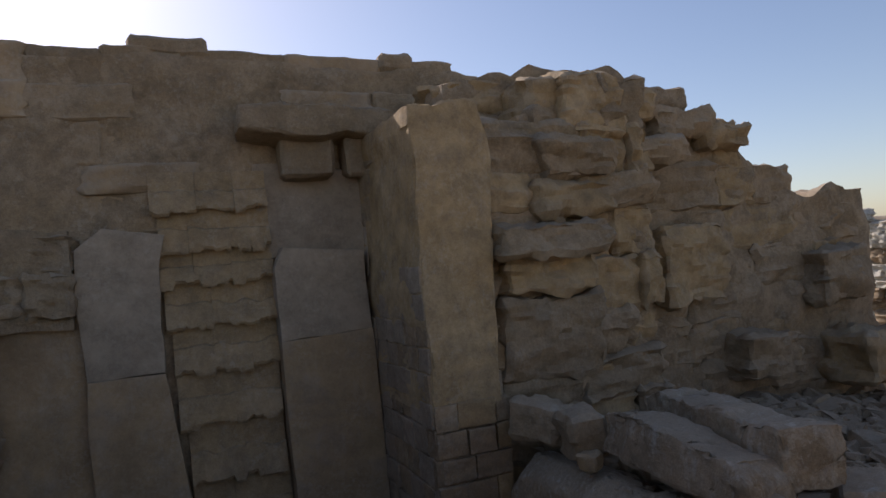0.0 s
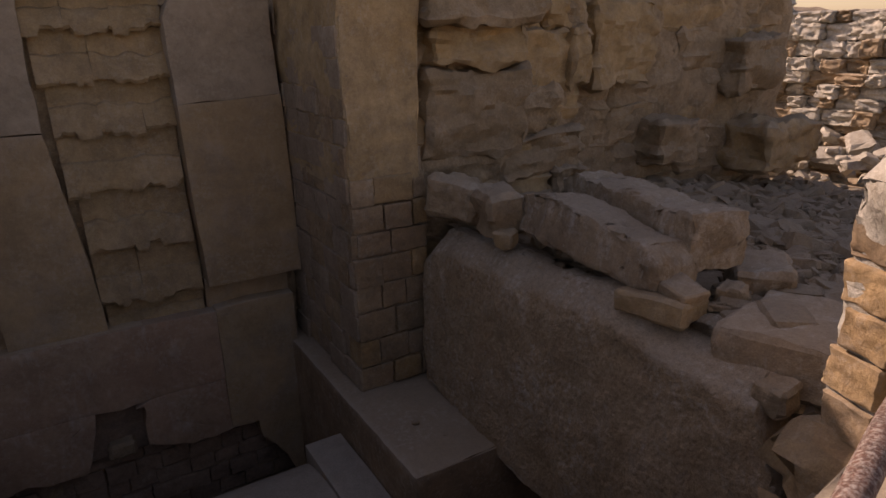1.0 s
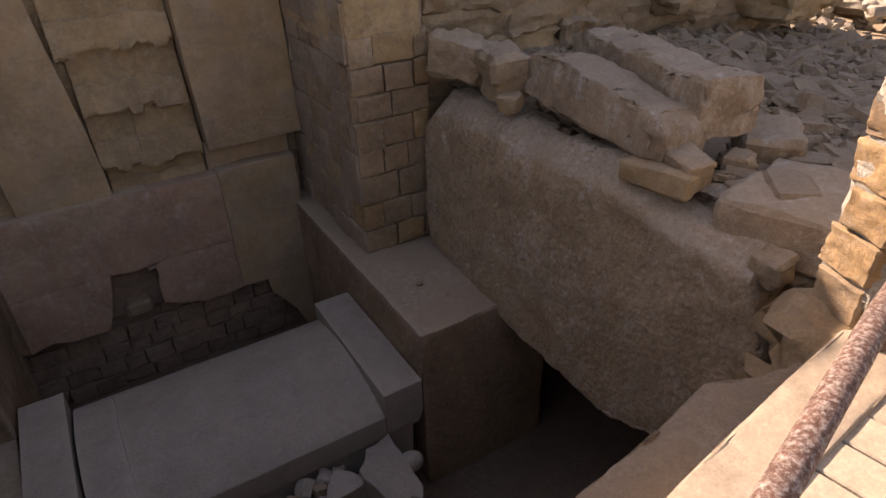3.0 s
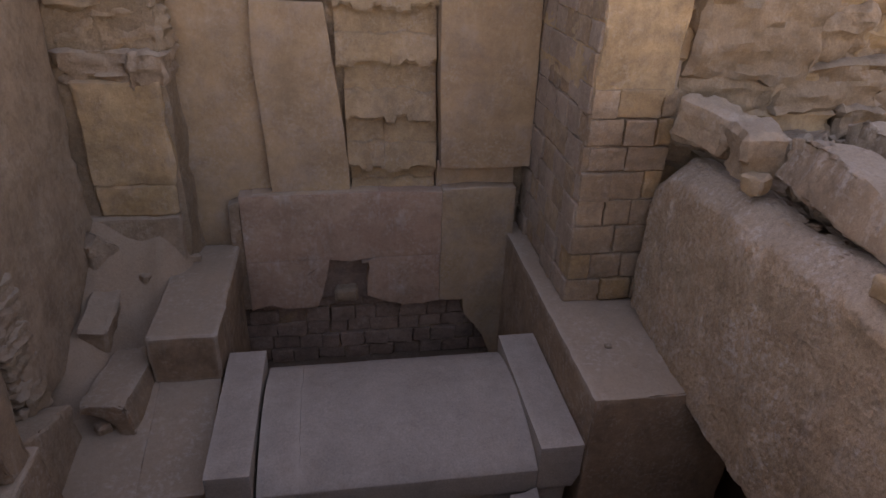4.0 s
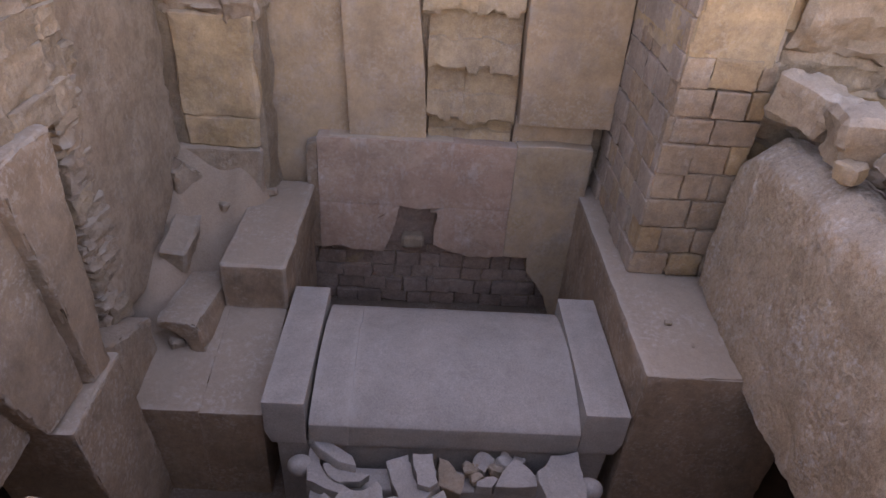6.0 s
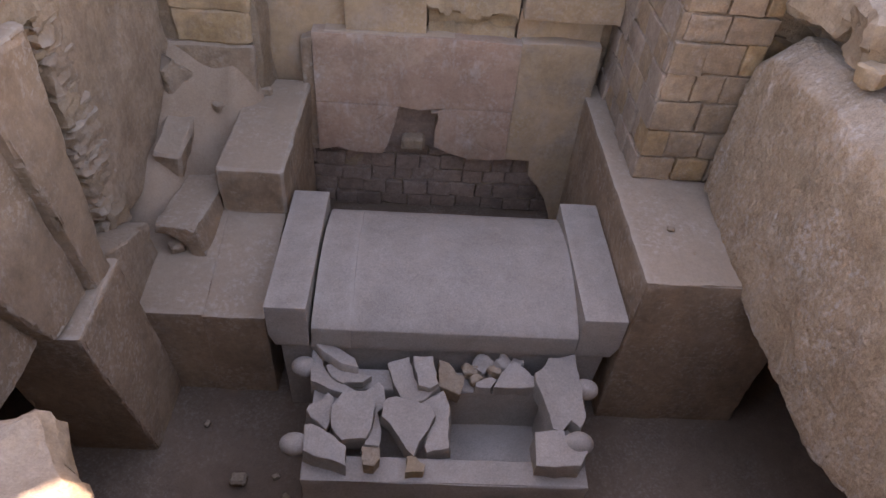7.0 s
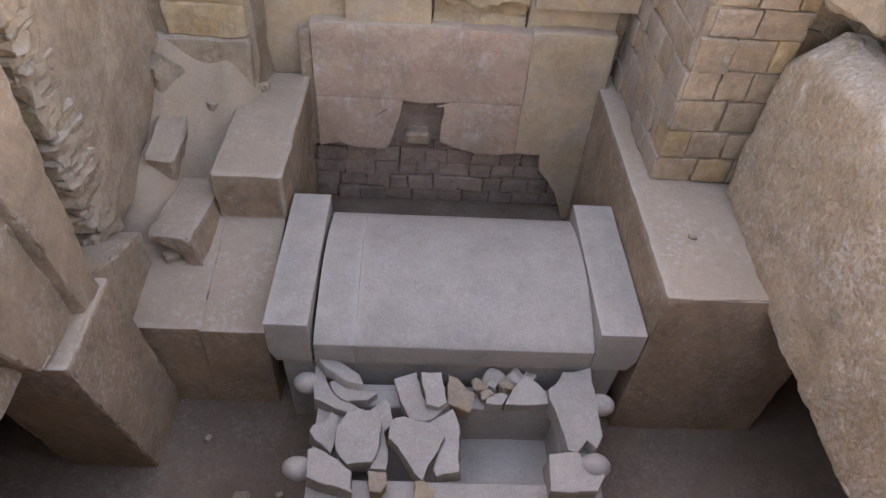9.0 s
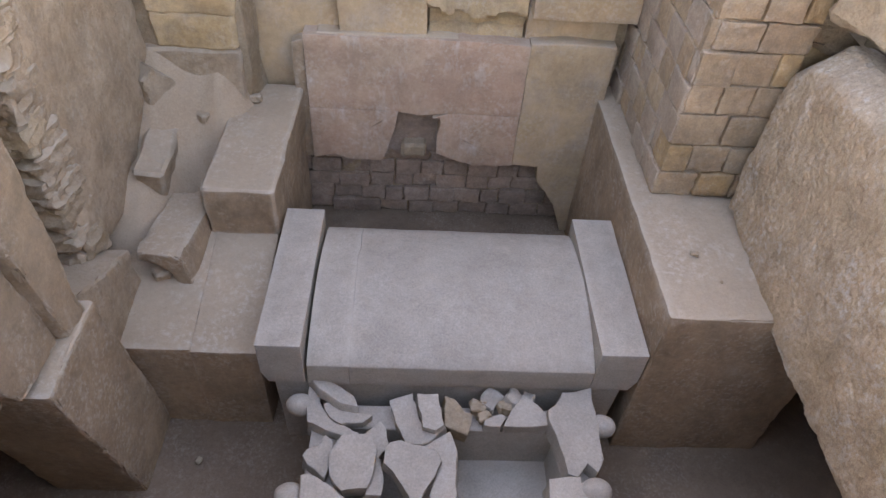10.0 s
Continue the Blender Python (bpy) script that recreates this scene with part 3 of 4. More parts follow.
jamb = part("door_jamb", slab(ragged([(-0.45, 0.2), (0.2, 0.2), (0.13, 0.87), (-0.06, 2.1), (-0.75, 2.06)], 0.008, 0.3, 6), 0.7, pose(-2.3, 0, 0, 0, 0, 90), 0.055, 0.01, 0.025, 28), AGED)
tagged(jamb, "dressed limestone jamb beside a dark doorway", "door jamb", kind="structure")
infill = part("packing_wall", slab(ragged([(-0.15, 0.2), (0.75, 0.2), (0.78, 1.72), (0.4, 1.86), (-0.15, 2.08)], 0.02, 0.2, 7), 0.7, pose(-2.46, 0, 0, 0, 0, 90), 0.1, 0.03, 0.03, 38), DUSTY)
tagged(infill, "rough limestone packing between jamb and bench", "wall", kind="structure")
recess = part("packing_wall", slab(ragged([(-0.3, 1.7), (0.9, 1.7), (0.9, 3.8), (-0.3, 3.8)], 0.02, 0.2, 8), 0.4, pose(-2.9, 0, 0, 0, 0, 90), 0.1, 0.05, 0, 40), WALL)
tagged(recess, "rough limestone packing behind the upright slabs", "wall", kind="structure")
left_wall = thing("wall_left_upper", "old weathered masonry above leaning slabs", "wall", "structure")
core("wall_core", left_wall, pose(-2.45, 0, 0, 0, 0, 90), -2.3, 0.5, 3.72, lambda x: 5.0, 0.6, MORTAR)
masonry(left_wall, pose(-2.42, 0, 0, 0, 0, 90), -2.3, 0.42, 3.7, lambda x: 4.95, (0.16, 0.26), (0.2, 0.5), (LIME, DUSTY, LIME), 0.012, 0.4, gap=-0.008, tilt=1.0)
part("wall_core", slab([(-3.1, 1.9), (-1.8, 1.9), (-1.8, 4.9), (-3.1, 4.9)], 0.4, pose(0, 2.47, 0), 0.14, 0.05, 0, 37), LIME, left_wall)
# stack of stones in the back corner
masonry(left_wall, pose(0, 2.42, 0), -2.62, -1.78, 3.75, lambda x: 4.95, (0.24, 0.42), (0.4, 0.8), (LIME, DUSTY), 0.1, 0.5, "worn", gap=-0.02, tilt=3)
part("corner_stone", rough_box(0.72, 0.5, 0.95, 0.08, 0.035, 0.02, 30), WARM, left_wall).location = (-2.2, 2.64, 2.85)
part("corner_stone", rough_box(0.8, 0.5, 0.66, 0.07, 0.03, 0.02, 31), DUSTY, left_wall).location = (-2.25, 2.66, 1.86)
part("corner_stone", rough_box(0.7, 0.5, 0.34, 0.07, 0.03, 0.03, 34), WARM, left_wall).location = (-2.21, 2.65, 2.515)
part("corner_stone", slab([(-0.12, 0.0), (0.14, 0.08), (0.18, 0.4), (-0.02, 0.62), (-0.14, 0.5)], 0.2, pose(-2.5, 2.15, 1.88, 0, 0, 50), 0.06, 0.03, 0.04, 32), DUSTY, left_wall)
for x, y, z, sx, sy, sz, rz in ((-2.75, 0.55, 4.95, 0.9, 0.9, 0.5, 20), (-2.85, -0.35, 4.9, 0.8, 1.1, 0.5, -10), (-3.1, 1.4, 4.95, 0.8, 0.8, 0.35, 5)):
    r = part("boulder", rough_box(sx, sy, sz, 0.07, 0.12, 0.06, x * 5, True, 1.3, 0.5), WARM)
    r.matrix_world = pose(x, y, z, 0, 0, rz)
    tagged(r, "yellowish limestone boulder on the wall top", "boulder", "boulders on the left wall")

# ---- great leaning slab on the right ----
GREAT = [(1.14, 2.08), (1.22, 2.6), (1.27, 3.05), (1.24, 3.34), (1.08, 3.5), (0.4, 3.54), (-0.4, 3.57), (-0.97, 3.6), (-1.1, 3.54), (-1.9, 3.52), (-1.97, 3.36), (-2.03, 3.2), (-2.12, 3.04), (-2.18, 2.84), (-2.12, 2.2),
         (-1.66, 2.02), (-1.2, 1.88), (-0.92, 1.9), (-0.43, 1.89), (0.18, 1.95), (0.7, 2.03)]
great = part("great_slab", slab(ragged([(-y, z - 2.05) for y, z in GREAT], 0.016, 0.16, 31), 0.4, pose(2.17, 0, 2.05, 0, 0, -90) @ pose(0, 0, 0, -4), 0.045, 0.02, 0.03, 33), SLAB)
crest = profile(sorted([(y, z) for y, z in GREAT[3:10]]))
scar = profile([(-2.0, 3.42), (-1.64, 3.41), (-1.37, 3.41), (-1.11, 3.5), (-1.0, 3.58), (-0.9, 3.75)])
for v in great.data.vertices:
    if v.co.x < 2.46 and v.co.y < 1.3:
        wob = noise.noise((v.co.y * 4, v.co.z * 4, 5)) * 0.04
        rim = 0.15 + wob - (crest(v.co.y) - v.co.z)
        cut = v.co.z - scar(v.co.y) + wob * 0.6
        v.co.x += max(0, rim) * 1.1 + max(0, min(cut, 0.2)) * 1.5 + noise.noise(v.co * 15) * 0.009 + noise.noise(v.co * 6) * 0.01
great.data.update()
tagged(great, "great tooled brown stone slab leaning on the ledge", "stone slab")

# ---- rubble shelf behind the slab ----
def beam(label, a, b, outline, w, roll, seed):
    """A long broken stone from a to b: a side outline (0 to 1 along it) given its width."""
    a, b = Vector(a), Vector(b)
    d = b - a
    bm = slab(ragged([(x * d.length, z) for x, z in outline], 0.025, 0.14, seed), w, None, 0.05, 0.04, 0.03, seed)
    ob = part("stone_beam", bm, BEAM)
    ob.matrix_world = Matrix.Translation(a) @ d.to_track_quat("X", "Z").to_matrix().to_4x4() @ pose(0, 0, 0, roll)
    return tagged(ob, label, "stone beam", "fallen beams")


beam("long broken limestone beam streaked with white", (2.46, 0.14, 3.87), (2.46, -1.18, 3.79), [(0, -0.15), (0.0, 0.13), (0.2, 0.18), (0.62, 0.14), (0.88, 0.1), (0.99, 0.03), (1.0, -0.13), (0.93, -0.17), (0.72, -0.17), (0.4, -0.16)], 0.38, -8, 41)
beam("long squared limestone beam with a pale dusty top", (3.18, 0.5, 3.84), (2.78, -1.1, 3.86), [(0, -0.2), (0.02, 0.12), (0.12, 0.2), (0.6, 0.19), (1.0, 0.2), (1.02, -0.16), (0.6, -0.2)], 0.42, -4, 42)
for k, (x, y, z, sx, sy, sz, rx, ry, rz, mat, lab) in enumerate((
        (2.5, 0.95, 3.78, 0.42, 0.5, 0.34, 5, 10, 20, LIME, "angular limestone boulder on the slab's edge"),
        (2.47, 0.4, 3.8, 0.3, 0.4, 0.34, 0, -8, -15, LIME, "wedge-shaped limestone lump on the slab's edge"),
        (2.36, 0.17, 3.66, 0.14, 0.15, 0.13, 0, 0, 30, WARM, "small round limestone cobble"),
        (2.5, -1.16, 3.58, 0.34, 0.44, 0.13, 0, 8, 15, WARM, "flat yellowish stone propping the beam"),
        (2.56, -1.24, 3.67, 0.2, 0.28, 0.1, 6, 0, -10, LIME, "flat limestone chip under the beam"),
        (2.9, -1.78, 3.46, 0.84, 0.66, 0.3, 0, 4, 15, BEAM, "broad flat limestone block lying on rubble"),
        (3.38, -1.2, 3.56, 0.42, 0.36, 0.24, 0, -5, 40, BEAM, "pale limestone block lying on rubble"),
        (2.97, -1.3, 3.56, 0.16, 0.16, 0.15, 0, 0, 10, LIME, "small rounded limestone lump on rubble"),
        (2.4, -1.97, 3.4, 0.17, 0.18, 0.17, 0, 0, 0, LIME, "rounded limestone cobble beside the slab"),
        (2.75, -1.55, 3.3, 0.34, 0.5, 0.2, 0, 12, 0, LIME, "sloping limestone slab chip"),
        (2.6, -2.1, 2.9, 0.4, 0.35, 0.4, 0, 10, 20, LIME, "limestone packing stone beside the slab"),
        (2.55, -2.2, 2.55, 0.4, 0.35, 0.38, 0, 0, -20, LIME, "limestone packing stone beside the slab"))):
    r = part("boulder", rough_box(sx, sy, sz, max(0.03, min(sx, sz) * 0.13), min(sx, sy, sz) * 0.15, min(sx, sy, sz) * 0.12, k + 51, False, 1.4, max(sx, sy) * 0.6), mat)
    r.matrix_world = pose(x, y, z, rx, ry, rz)
    tagged(r, lab, "boulder", "fallen stones behind the slab")


def rubble(name, label, count, where, sizes, mat, seed):
    """Many loose stones joined into one mesh."""
    r = random.Random(seed)
    bm0 = bmesh.new()
    bmesh.ops.create_cube(bm0, size=1)
    bmesh.ops.bevel(bm0, geom=bm0.edges[:], offset=0.14, segments=1, affect="EDGES")
    bm0.verts.index_update()
    base = np.array([v.co[:] for v in bm0.verts])
    faces = [[v.index for v in f.verts] for f in bm0.faces]
    bm0.free()
    vs, fs = [], []
    for _ in range(count):
        x, y, z = where(r)
        s = r.uniform(*sizes) * (0.5 + r.random() ** 2)
        q = Euler((r.uniform(-0.5, 0.5), r.uniform(-0.5, 0.5), r.uniform(0, 6.3))).to_matrix()
        jit = np.random.RandomState(r.randrange(9999)).uniform(-0.12, 0.12, base.shape)
        p = (base + jit) * (s * r.uniform(0.9, 1.6), s, s * r.uniform(0.45, 0.85))
        p = p @ np.array(q).T + (x, y, z)
        k = len(vs)
        vs.extend(p.tolist())
        fs.extend([[k + i for i in f] for f in faces])
    me = bpy.data.meshes.new(name)
    me.from_pydata(vs, [], fs)
    me.materials.append(mat)
    return tagged(new(name, me), label, "rubble", kind="stuff")


def shelf(r):
    x = 2.75 + 6.5 * r.random() ** 1.3
    y = r.uniform(-2.2, 2.0)
    if x < 3.5 and -1.5 < y < -0.4 and r.random() < 0.75:
        x += 1.6
    return x, y, 3.46 - max(0, x - 4) * 0.13 + r.uniform(-0.03, 0.08)


rubble("rubble", "loose broken limestone rubble covering the shelf", 3400, shelf, (0.05, 0.18), LIME, 5)
rubble("rubble", "limestone chips around the boulders", 160, lambda r: (r.uniform(2.65, 3.2), r.uniform(-2.1, 0.4), r.uniform(3.4, 3.5)), (0.03, 0.09), LIME, 6)
rubble("rubble", "packing rubble under the shelf beside the slab", 70, lambda r: (r.uniform(2.55, 2.8), r.uniform(-2.3, -2.0), r.uniform(2.2, 3.3)), (0.1, 0.3), LIME, 7)

# ---- ruined wall right of the pillar ----
wall_right = thing("wall_right_ruin", "eroded limestone block wall with deep open joints", "wall", "structure")
RIGHT = profile([(2.3, 7.2), (3.3, 7.3), (3.45, 7.36), (4.45, 7.4), (4.65, 7.24), (4.95, 7.06), (5.4, 6.98), (6.05, 6.84), (6.25, 6.55), (6.3, 6.3), (7.1, 6.0), (7.2, 5.85), (7.8, 5.82), (7.9, 5.96), (8.7, 5.95)])
core("wall_core", wall_right, pose(0, 2.15, 0), 2.3, 8.7, 2.2, RIGHT, 2.2, WALL, 0.15, -0.05, 0.14, 0.1)
masonry(wall_right, pose(0, 2.08, 0), 2.3, 8.5, 2.4, RIGHT, (0.3, 0.62), (0.4, 1.25), (LIME, WARM, LIME), 0.07, 0.6, "worn", gap=-0.045, tilt=2.5,
        skip=lambda x, z: (6.4 < x < 7.4 and 4.1 < z < 4.6) or (4.6 < x < 5.2 and 5.8 < z < 6.1))
masonry(wall_right, pose(0, 1.52, 0), 2.33, 4.35, 3.3, profile([(2.33, 6.4), (3.2, 6.8), (4.35, 6.95)]), (0.26, 0.55), (0.5, 1.15), (LIME, WARM, WALL), 0.1, 0.7, "worn", gap=-0.04, tilt=4)
part("wall_core", slab(ragged([(2.33, 3.3), (4.3, 3.3), (4.4, 5.4), (4.2, 6.9), (3.2, 6.7), (2.36, 6.4)], 0.1, 0.3, 6), 0.6, pose(0, 1.6, 0), 0.08, 0.12, 0, 39), WALL, wall_right)
for k, (x, y, z, sx, sy, sz) in enumerate(((2.95, 1.7, 4.05, 1.1, 0.7, 0.75), (3.0, 1.72, 4.85, 1.0, 0.75, 0.34), (2.95, 1.6, 5.2, 1.15, 0.9, 0.3), (3.35, 1.75, 5.6, 0.9, 0.7, 0.3),
                                          (3.4, 1.7, 5.95, 0.85, 0.8, 0.34), (3.72, 1.8, 6.36, 0.76, 0.7, 0.66), (4.6, 1.9, 6.1, 0.8, 0.7, 0.3), (4.5, 2.05, 6.6, 0.7, 0.5, 0.36), (5.3, 2.1, 6.5, 0.9, 0.5, 0.28), (6.0, 2.1, 6.3, 0.7, 0.5, 0.3), (3.3, 1.85, 6.35, 0.6, 0.7, 0.3),
                                          (5.2, 2.08, 4.5, 0.9, 0.6, 0.9), (6.2, 2.0, 3.5, 0.9, 0.7, 0.55), (8.0, 1.75, 3.3, 1.2, 0.8, 0.6), (7.7, 2.05, 4.3, 0.9, 0.6, 0.7), (3.5, 1.85, 3.7, 1.2, 0.6, 0.5))):
    part("boulder", rough_box(sx, sy, sz, 0.055, 0.11, 0.04, k + 71, True, 2.0, 0.45), (LIME, WARM)[k % 2], wall_right).location = (x, y, z)

# ---- far ruins in the sun ----
far_wall = thing("far_ruin_wall", "sunlit dry-stone ruin wall beyond the rubble", "wall", "structure")
FAR = profile([(-9, 4.8), (-6.9, 4.9), (-6.6, 5.3), (-4.1, 5.6), (-3.9, 5.4), (-2, 5.3), (0, 5.2), (3, 5.3), (6, 5.5)])
core("wall_core", far_wall, pose(11.6, 0, 0, 0, 0, -90), -9, 6, 2.2, FAR, 1.5, LIME, 0.15, 0.05)
masonry(far_wall, pose(11.5, 0, 0, 0, 0, -90), -7, -0.5, 2.6, FAR, (0.14, 0.3), (0.2, 0.6), (CHALK, LIME, CHALK), 0.1, 0.5, "worn", gap=-0.01, tilt=5)
rubble("rubble", "sunlit stone scree below a far ruin", 500, lambda r: (11.6 - 1.6 * r.random(), r.uniform(-4, 8), 2.8 + r.uniform(-0.3, 0.5)), (0.1, 0.35), CHALK, 8)
# ruins behind and beside the walkway
for nm, m, x0, x1, tp in (("ruin_wall_west", pose(-7, 0, 0, 0, 0, 90), -9, 6, 5.5), ("ruin_wall_south", pose(0, -11, 0, 0, 0, 180), -10, 10, 5.2)):
    w = thing(nm, "low weathered limestone ruin wall in the sun", "wall", "structure")
    part("wall_face", slab(ragged([(x0, 3.2), (x1, 3.2), (x1, tp), (x0, tp)], 0.15, 0.7, 3), 0.8, m, 0.6, 0.1, 0, 6), LIME, w)

# ---- walkway edge: coping, kerb, planks, rail, plastered wall end ----
def plate(outline, thick, z, m=None, cell=0.12, amp=0.008, bev=0.02, seed=0):
    """A flat-lying plate with that outline in x and y and its top at z."""
    return slab(outline, thick, (m or Matrix()) @ pose(0, 0, z, -90), cell, amp, bev, seed)


cop = part("coping_stone", plate(ragged([(-1.0, -2.9), (2.45, -2.85), (2.45, -2.4), (1.8, -2.37), (1.6, -2.27), (1.23, -2.33), (0.76, -2.4), (0.4, -2.5), (0.0, -2.66), (-1.0, -2.76)], 0.012, 0.2, 4), 0.3, 3.3, None, 0.08, 0.012, 0.02, 81), MORTAR)
tagged(cop, "worn sandy coping stone along the pit's edge", "coping", kind="structure")
kerb = part("kerb", plate(ragged([(-2.0, -3.3), (0.1, -3.0), (2.1, -2.76), (2.3, -2.64), (2.05, -2.5), (0.9, -2.665), (0.0, -2.8), (-2.0, -3.0)], 0.008, 0.3, 5), 0.3, 3.53, None, 0.14, 0.006, 0.015, 82), COPING)
tagged(kerb, "pale sandy kerb beside the walkway", "kerb", kind="structure")
deck = thing("plank_walkway", "bleached wooden plank walkway beside the pit", "walkway", "structure")
for k in range(30):
    p = part("plank", rough_box(0.17, 1.7, 0.04, 0.3, 0.003, 0.006, k), WOOD, deck)
    p.matrix_basis = pose(-2.2 + k * 0.178, -3.72 + 0.11 * (k * 0.178 - 2.2) + 0.02 * math.sin(k * 2.1), 3.47, 0, 0, 8)

rail = thing("hand_railing", "rusty iron pipe railing with flaking pale paint", "railing")


def tube(points, radius, name, parent, mat):
    """A pipe along a few points, slightly dented."""
    pts = [Vector(p) for p in points]
    bm = bmesh.new()
    rings = []
    steps = [pts[i].lerp(pts[i + 1], j / 12) for i in range(len(pts) - 1) for j in range(12)] + [pts[-1]]
    for i, p in enumerate(steps):
        d = (steps[min(i + 1, len(steps) - 1)] - steps[max(i - 1, 0)]).normalized()
        side = d.cross(Vector((0.1, 0.2, 1))).normalized()
        up = side.cross(d)
        ring = []
        for k in range(14):
            a = k * math.tau / 14
            rr = radius * (1 + 0.05 * noise.noise((p.x * 9, p.y * 9, a)))
            ring.append(bm.verts.new(p + side * math.cos(a) * rr + up * math.sin(a) * rr))
        rings.append(ring)
    for a, b in zip(rings, rings[1:]):
        for k in range(14):
            bm.faces.new((a[k], a[(k + 1) % 14], b[(k + 1) % 14], b[k]))
    bm.faces.new(rings[0])
    bm.faces.new(rings[-1])
    return part(name, finish(bm), mat, parent)


tube(((-1.6, -3.6, 4.15), (0.55, -3.075, 4.15), (1.22, -2.89, 4.15), (1.84, -2.73, 4.15), (2.38, -2.6, 4.15)), 0.036, "top_rail", rail, RUST)
tube(((-1.2, -3.5, 4.13), (-1.2, -3.5, 3.46)), 0.026, "post", rail, RUST)
tube(((2.05, -2.64, 4.13), (2.05, -2.64, 3.46)), 0.026, "post", rail, RUST)

near = thing("plastered_wall_end", "crumbling rubble wall end with pale plaster and exposed bricks", "wall", "structure")
part("wall_body", slab(ragged([(2.28, 3.0), (3.1, 3.0), (3.2, 4.86), (2.5, 4.82), (2.2, 4.74), (2.07, 4.58), (2.09, 4.45), (2.14, 4.3), (2.16, 4.0), (2.26, 3.5)], 0.04, 0.2, 9), 1.33, pose(0, -3.55, 0), 0.06, 0.075, 0.04, 83), CHALK, near)
for sz, z in ((0.4, 2.95), (0.36, 3.3)):
    piece("stone_block", "rock", OCHRE, near, pose(2.19, -2.3, z, 4, 3, -84), 0.4, 0.4, sz)
part("mortar_bed", slab(ragged([(2.185, 3.4), (2.5, 3.4), (2.5, 4.52), (2.18, 4.52)], 0.02, 0.1, 13), 0.27, pose(0, -2.47, 0), 0.035, 0.022, 0.02, 84), CHALK, near)
for k in range(5):
    piece("brick", "block", rnd.choice((OCHRE, BRICK, BRICK)), near, pose(2.3, -2.33 + rnd.uniform(-0.012, 0.012), 3.56 + k * 0.195, rnd.uniform(-3, 3), 0, -90 + rnd.uniform(-4, 4)), rnd.uniform(0.22, 0.28), 0.28, rnd.uniform(0.165, 0.185))
near.matrix_basis = pose(2.2, -2.3, 0) @ pose(0, 0, 0, 0, 0, -15) @ pose(-2.15, 2.25, 0)
masonry(near, pose(0, -2.2, 0, 0, 0, 180), -3.1, -2.2, 3.3, lambda x: 4.5, (0.2, 0.3), (0.3, 0.5), (WARM, CHALK), 0.02, 0.3, "brick", "brick", 0.04, 3)
for x, y, z, s, lab in ((-1.62, -2.4, 3.03, 0.5, "rough limestone boulder at the pit's rim"), (-1.18, -2.62, 3.04, 0.26, "limestone lump at the pit's rim"), (-2.1, -2.3, 3.3, 0.5, "rough limestone boulder at the pit's rim")):
    r = part("boulder", rough_box(s * 1.2, s, s * 0.8, s * 0.1, s * 0.2, s * 0.1, x * 7, True, 1.2, s * 0.7), LIME)
    r.matrix_world = pose(x, y, z, 5, 6, x * 200)
    tagged(r, lab, "boulder", "boulders on the rim")

# ---- great sarcophagus ----
sarc = thing("sarcophagus", "massive grey granite sarcophagus with its lid closed", "sarcophagus")
body = part("chest", slab([(-1.29, FLOOR), (1.3, FLOOR), (1.34, 1.145), (-1.31, 1.145)], 1.38, pose(0, 0.04, 0), 0.2, 0.006, 0.009, 91), GRANITE, sarc)
lid = part("lid", slab([(-0.742, 1.15), (1.076, 1.15), (1.076, 1.37), (-0.738, 1.37)], 1.44, pose(0, 0.0, 0), 0.06, 0.003, 0.006, 92), GRANITE, sarc)
split = part("broken_lid_strip", slab([(-1.05, 1.15), (-0.744, 1.15), (-0.74, 1.37), (-1.044, 1.37)], 1.44, pose(0, 0.0, 0), 0.06, 0.003, 0.006, 95), GRANITE, lid)
for v in list(lid.data.vertices) + list(split.data.vertices):
    if v.co.z > 1.33:
        v.co.z += 0.17 * math.sin(math.pi * min(1, max(0, v.co.y / 1.44))) ** 0.7 + 0.03 * max(0, v.co.y)
    if abs(v.co.x + 0.74) < 0.03:
        v.co.x += 0.012 * noise.noise((0, v.co.y * 5, 0)) + 0.004 * noise.noise((0, v.co.y * 23, 3))
for a, b in ((-1.39, -1.07), (1.425, 1.08)):
    inset = 0.05 if a < 0 else -0.05
    part("lid_end_bar", slab([(a, 1.28), (a, 1.6), (b, 1.6), (b, 1.16), (a + inset, 1.16)], 1.46, pose(0, 0, 0), 0.06, 0.003, 0.008, 93 + a), GRANITE, lid)

# ---- smaller sarcophagus, its lid smashed ----
small = thing("small_sarcophagus", "smaller grey granite sarcophagus, open, lid smashed", "sarcophagus")
X0, X1, Y0, Y1, ZT = -1.0, 1.06, -1.06, -0.08, 1.0
for o in ([(X0, Y0), (X1, Y0), (X1, Y0 + 0.2), (X0, Y0 + 0.2)], [(X0, Y1 - 0.2), (X1, Y1 - 0.2), (X1, Y1), (X0, Y1)],
          [(X0, Y0 + 0.203), (X0 + 0.26, Y0 + 0.203), (X0 + 0.26, Y1 - 0.203), (X0, Y1 - 0.203)], [(X1 - 0.26, Y0 + 0.203), (X1, Y0 + 0.203), (X1, Y1 - 0.203), (X1 - 0.26, Y1 - 0.203)]):
    part("side", plate(o, ZT - FLOOR, ZT, None, 0.12, 0.005, 0.015, len(o) + o[0][0]), GRANITE, small)
part("base", plate([(X0 + 0.2, Y0 + 0.15), (X1 - 0.2, Y0 + 0.15), (X1 - 0.2, Y1 - 0.15), (X0 + 0.2, Y1 - 0.15)], 0.2, 0.55, None, 0.2, 0.006, 0, 96), GRANITE, small)

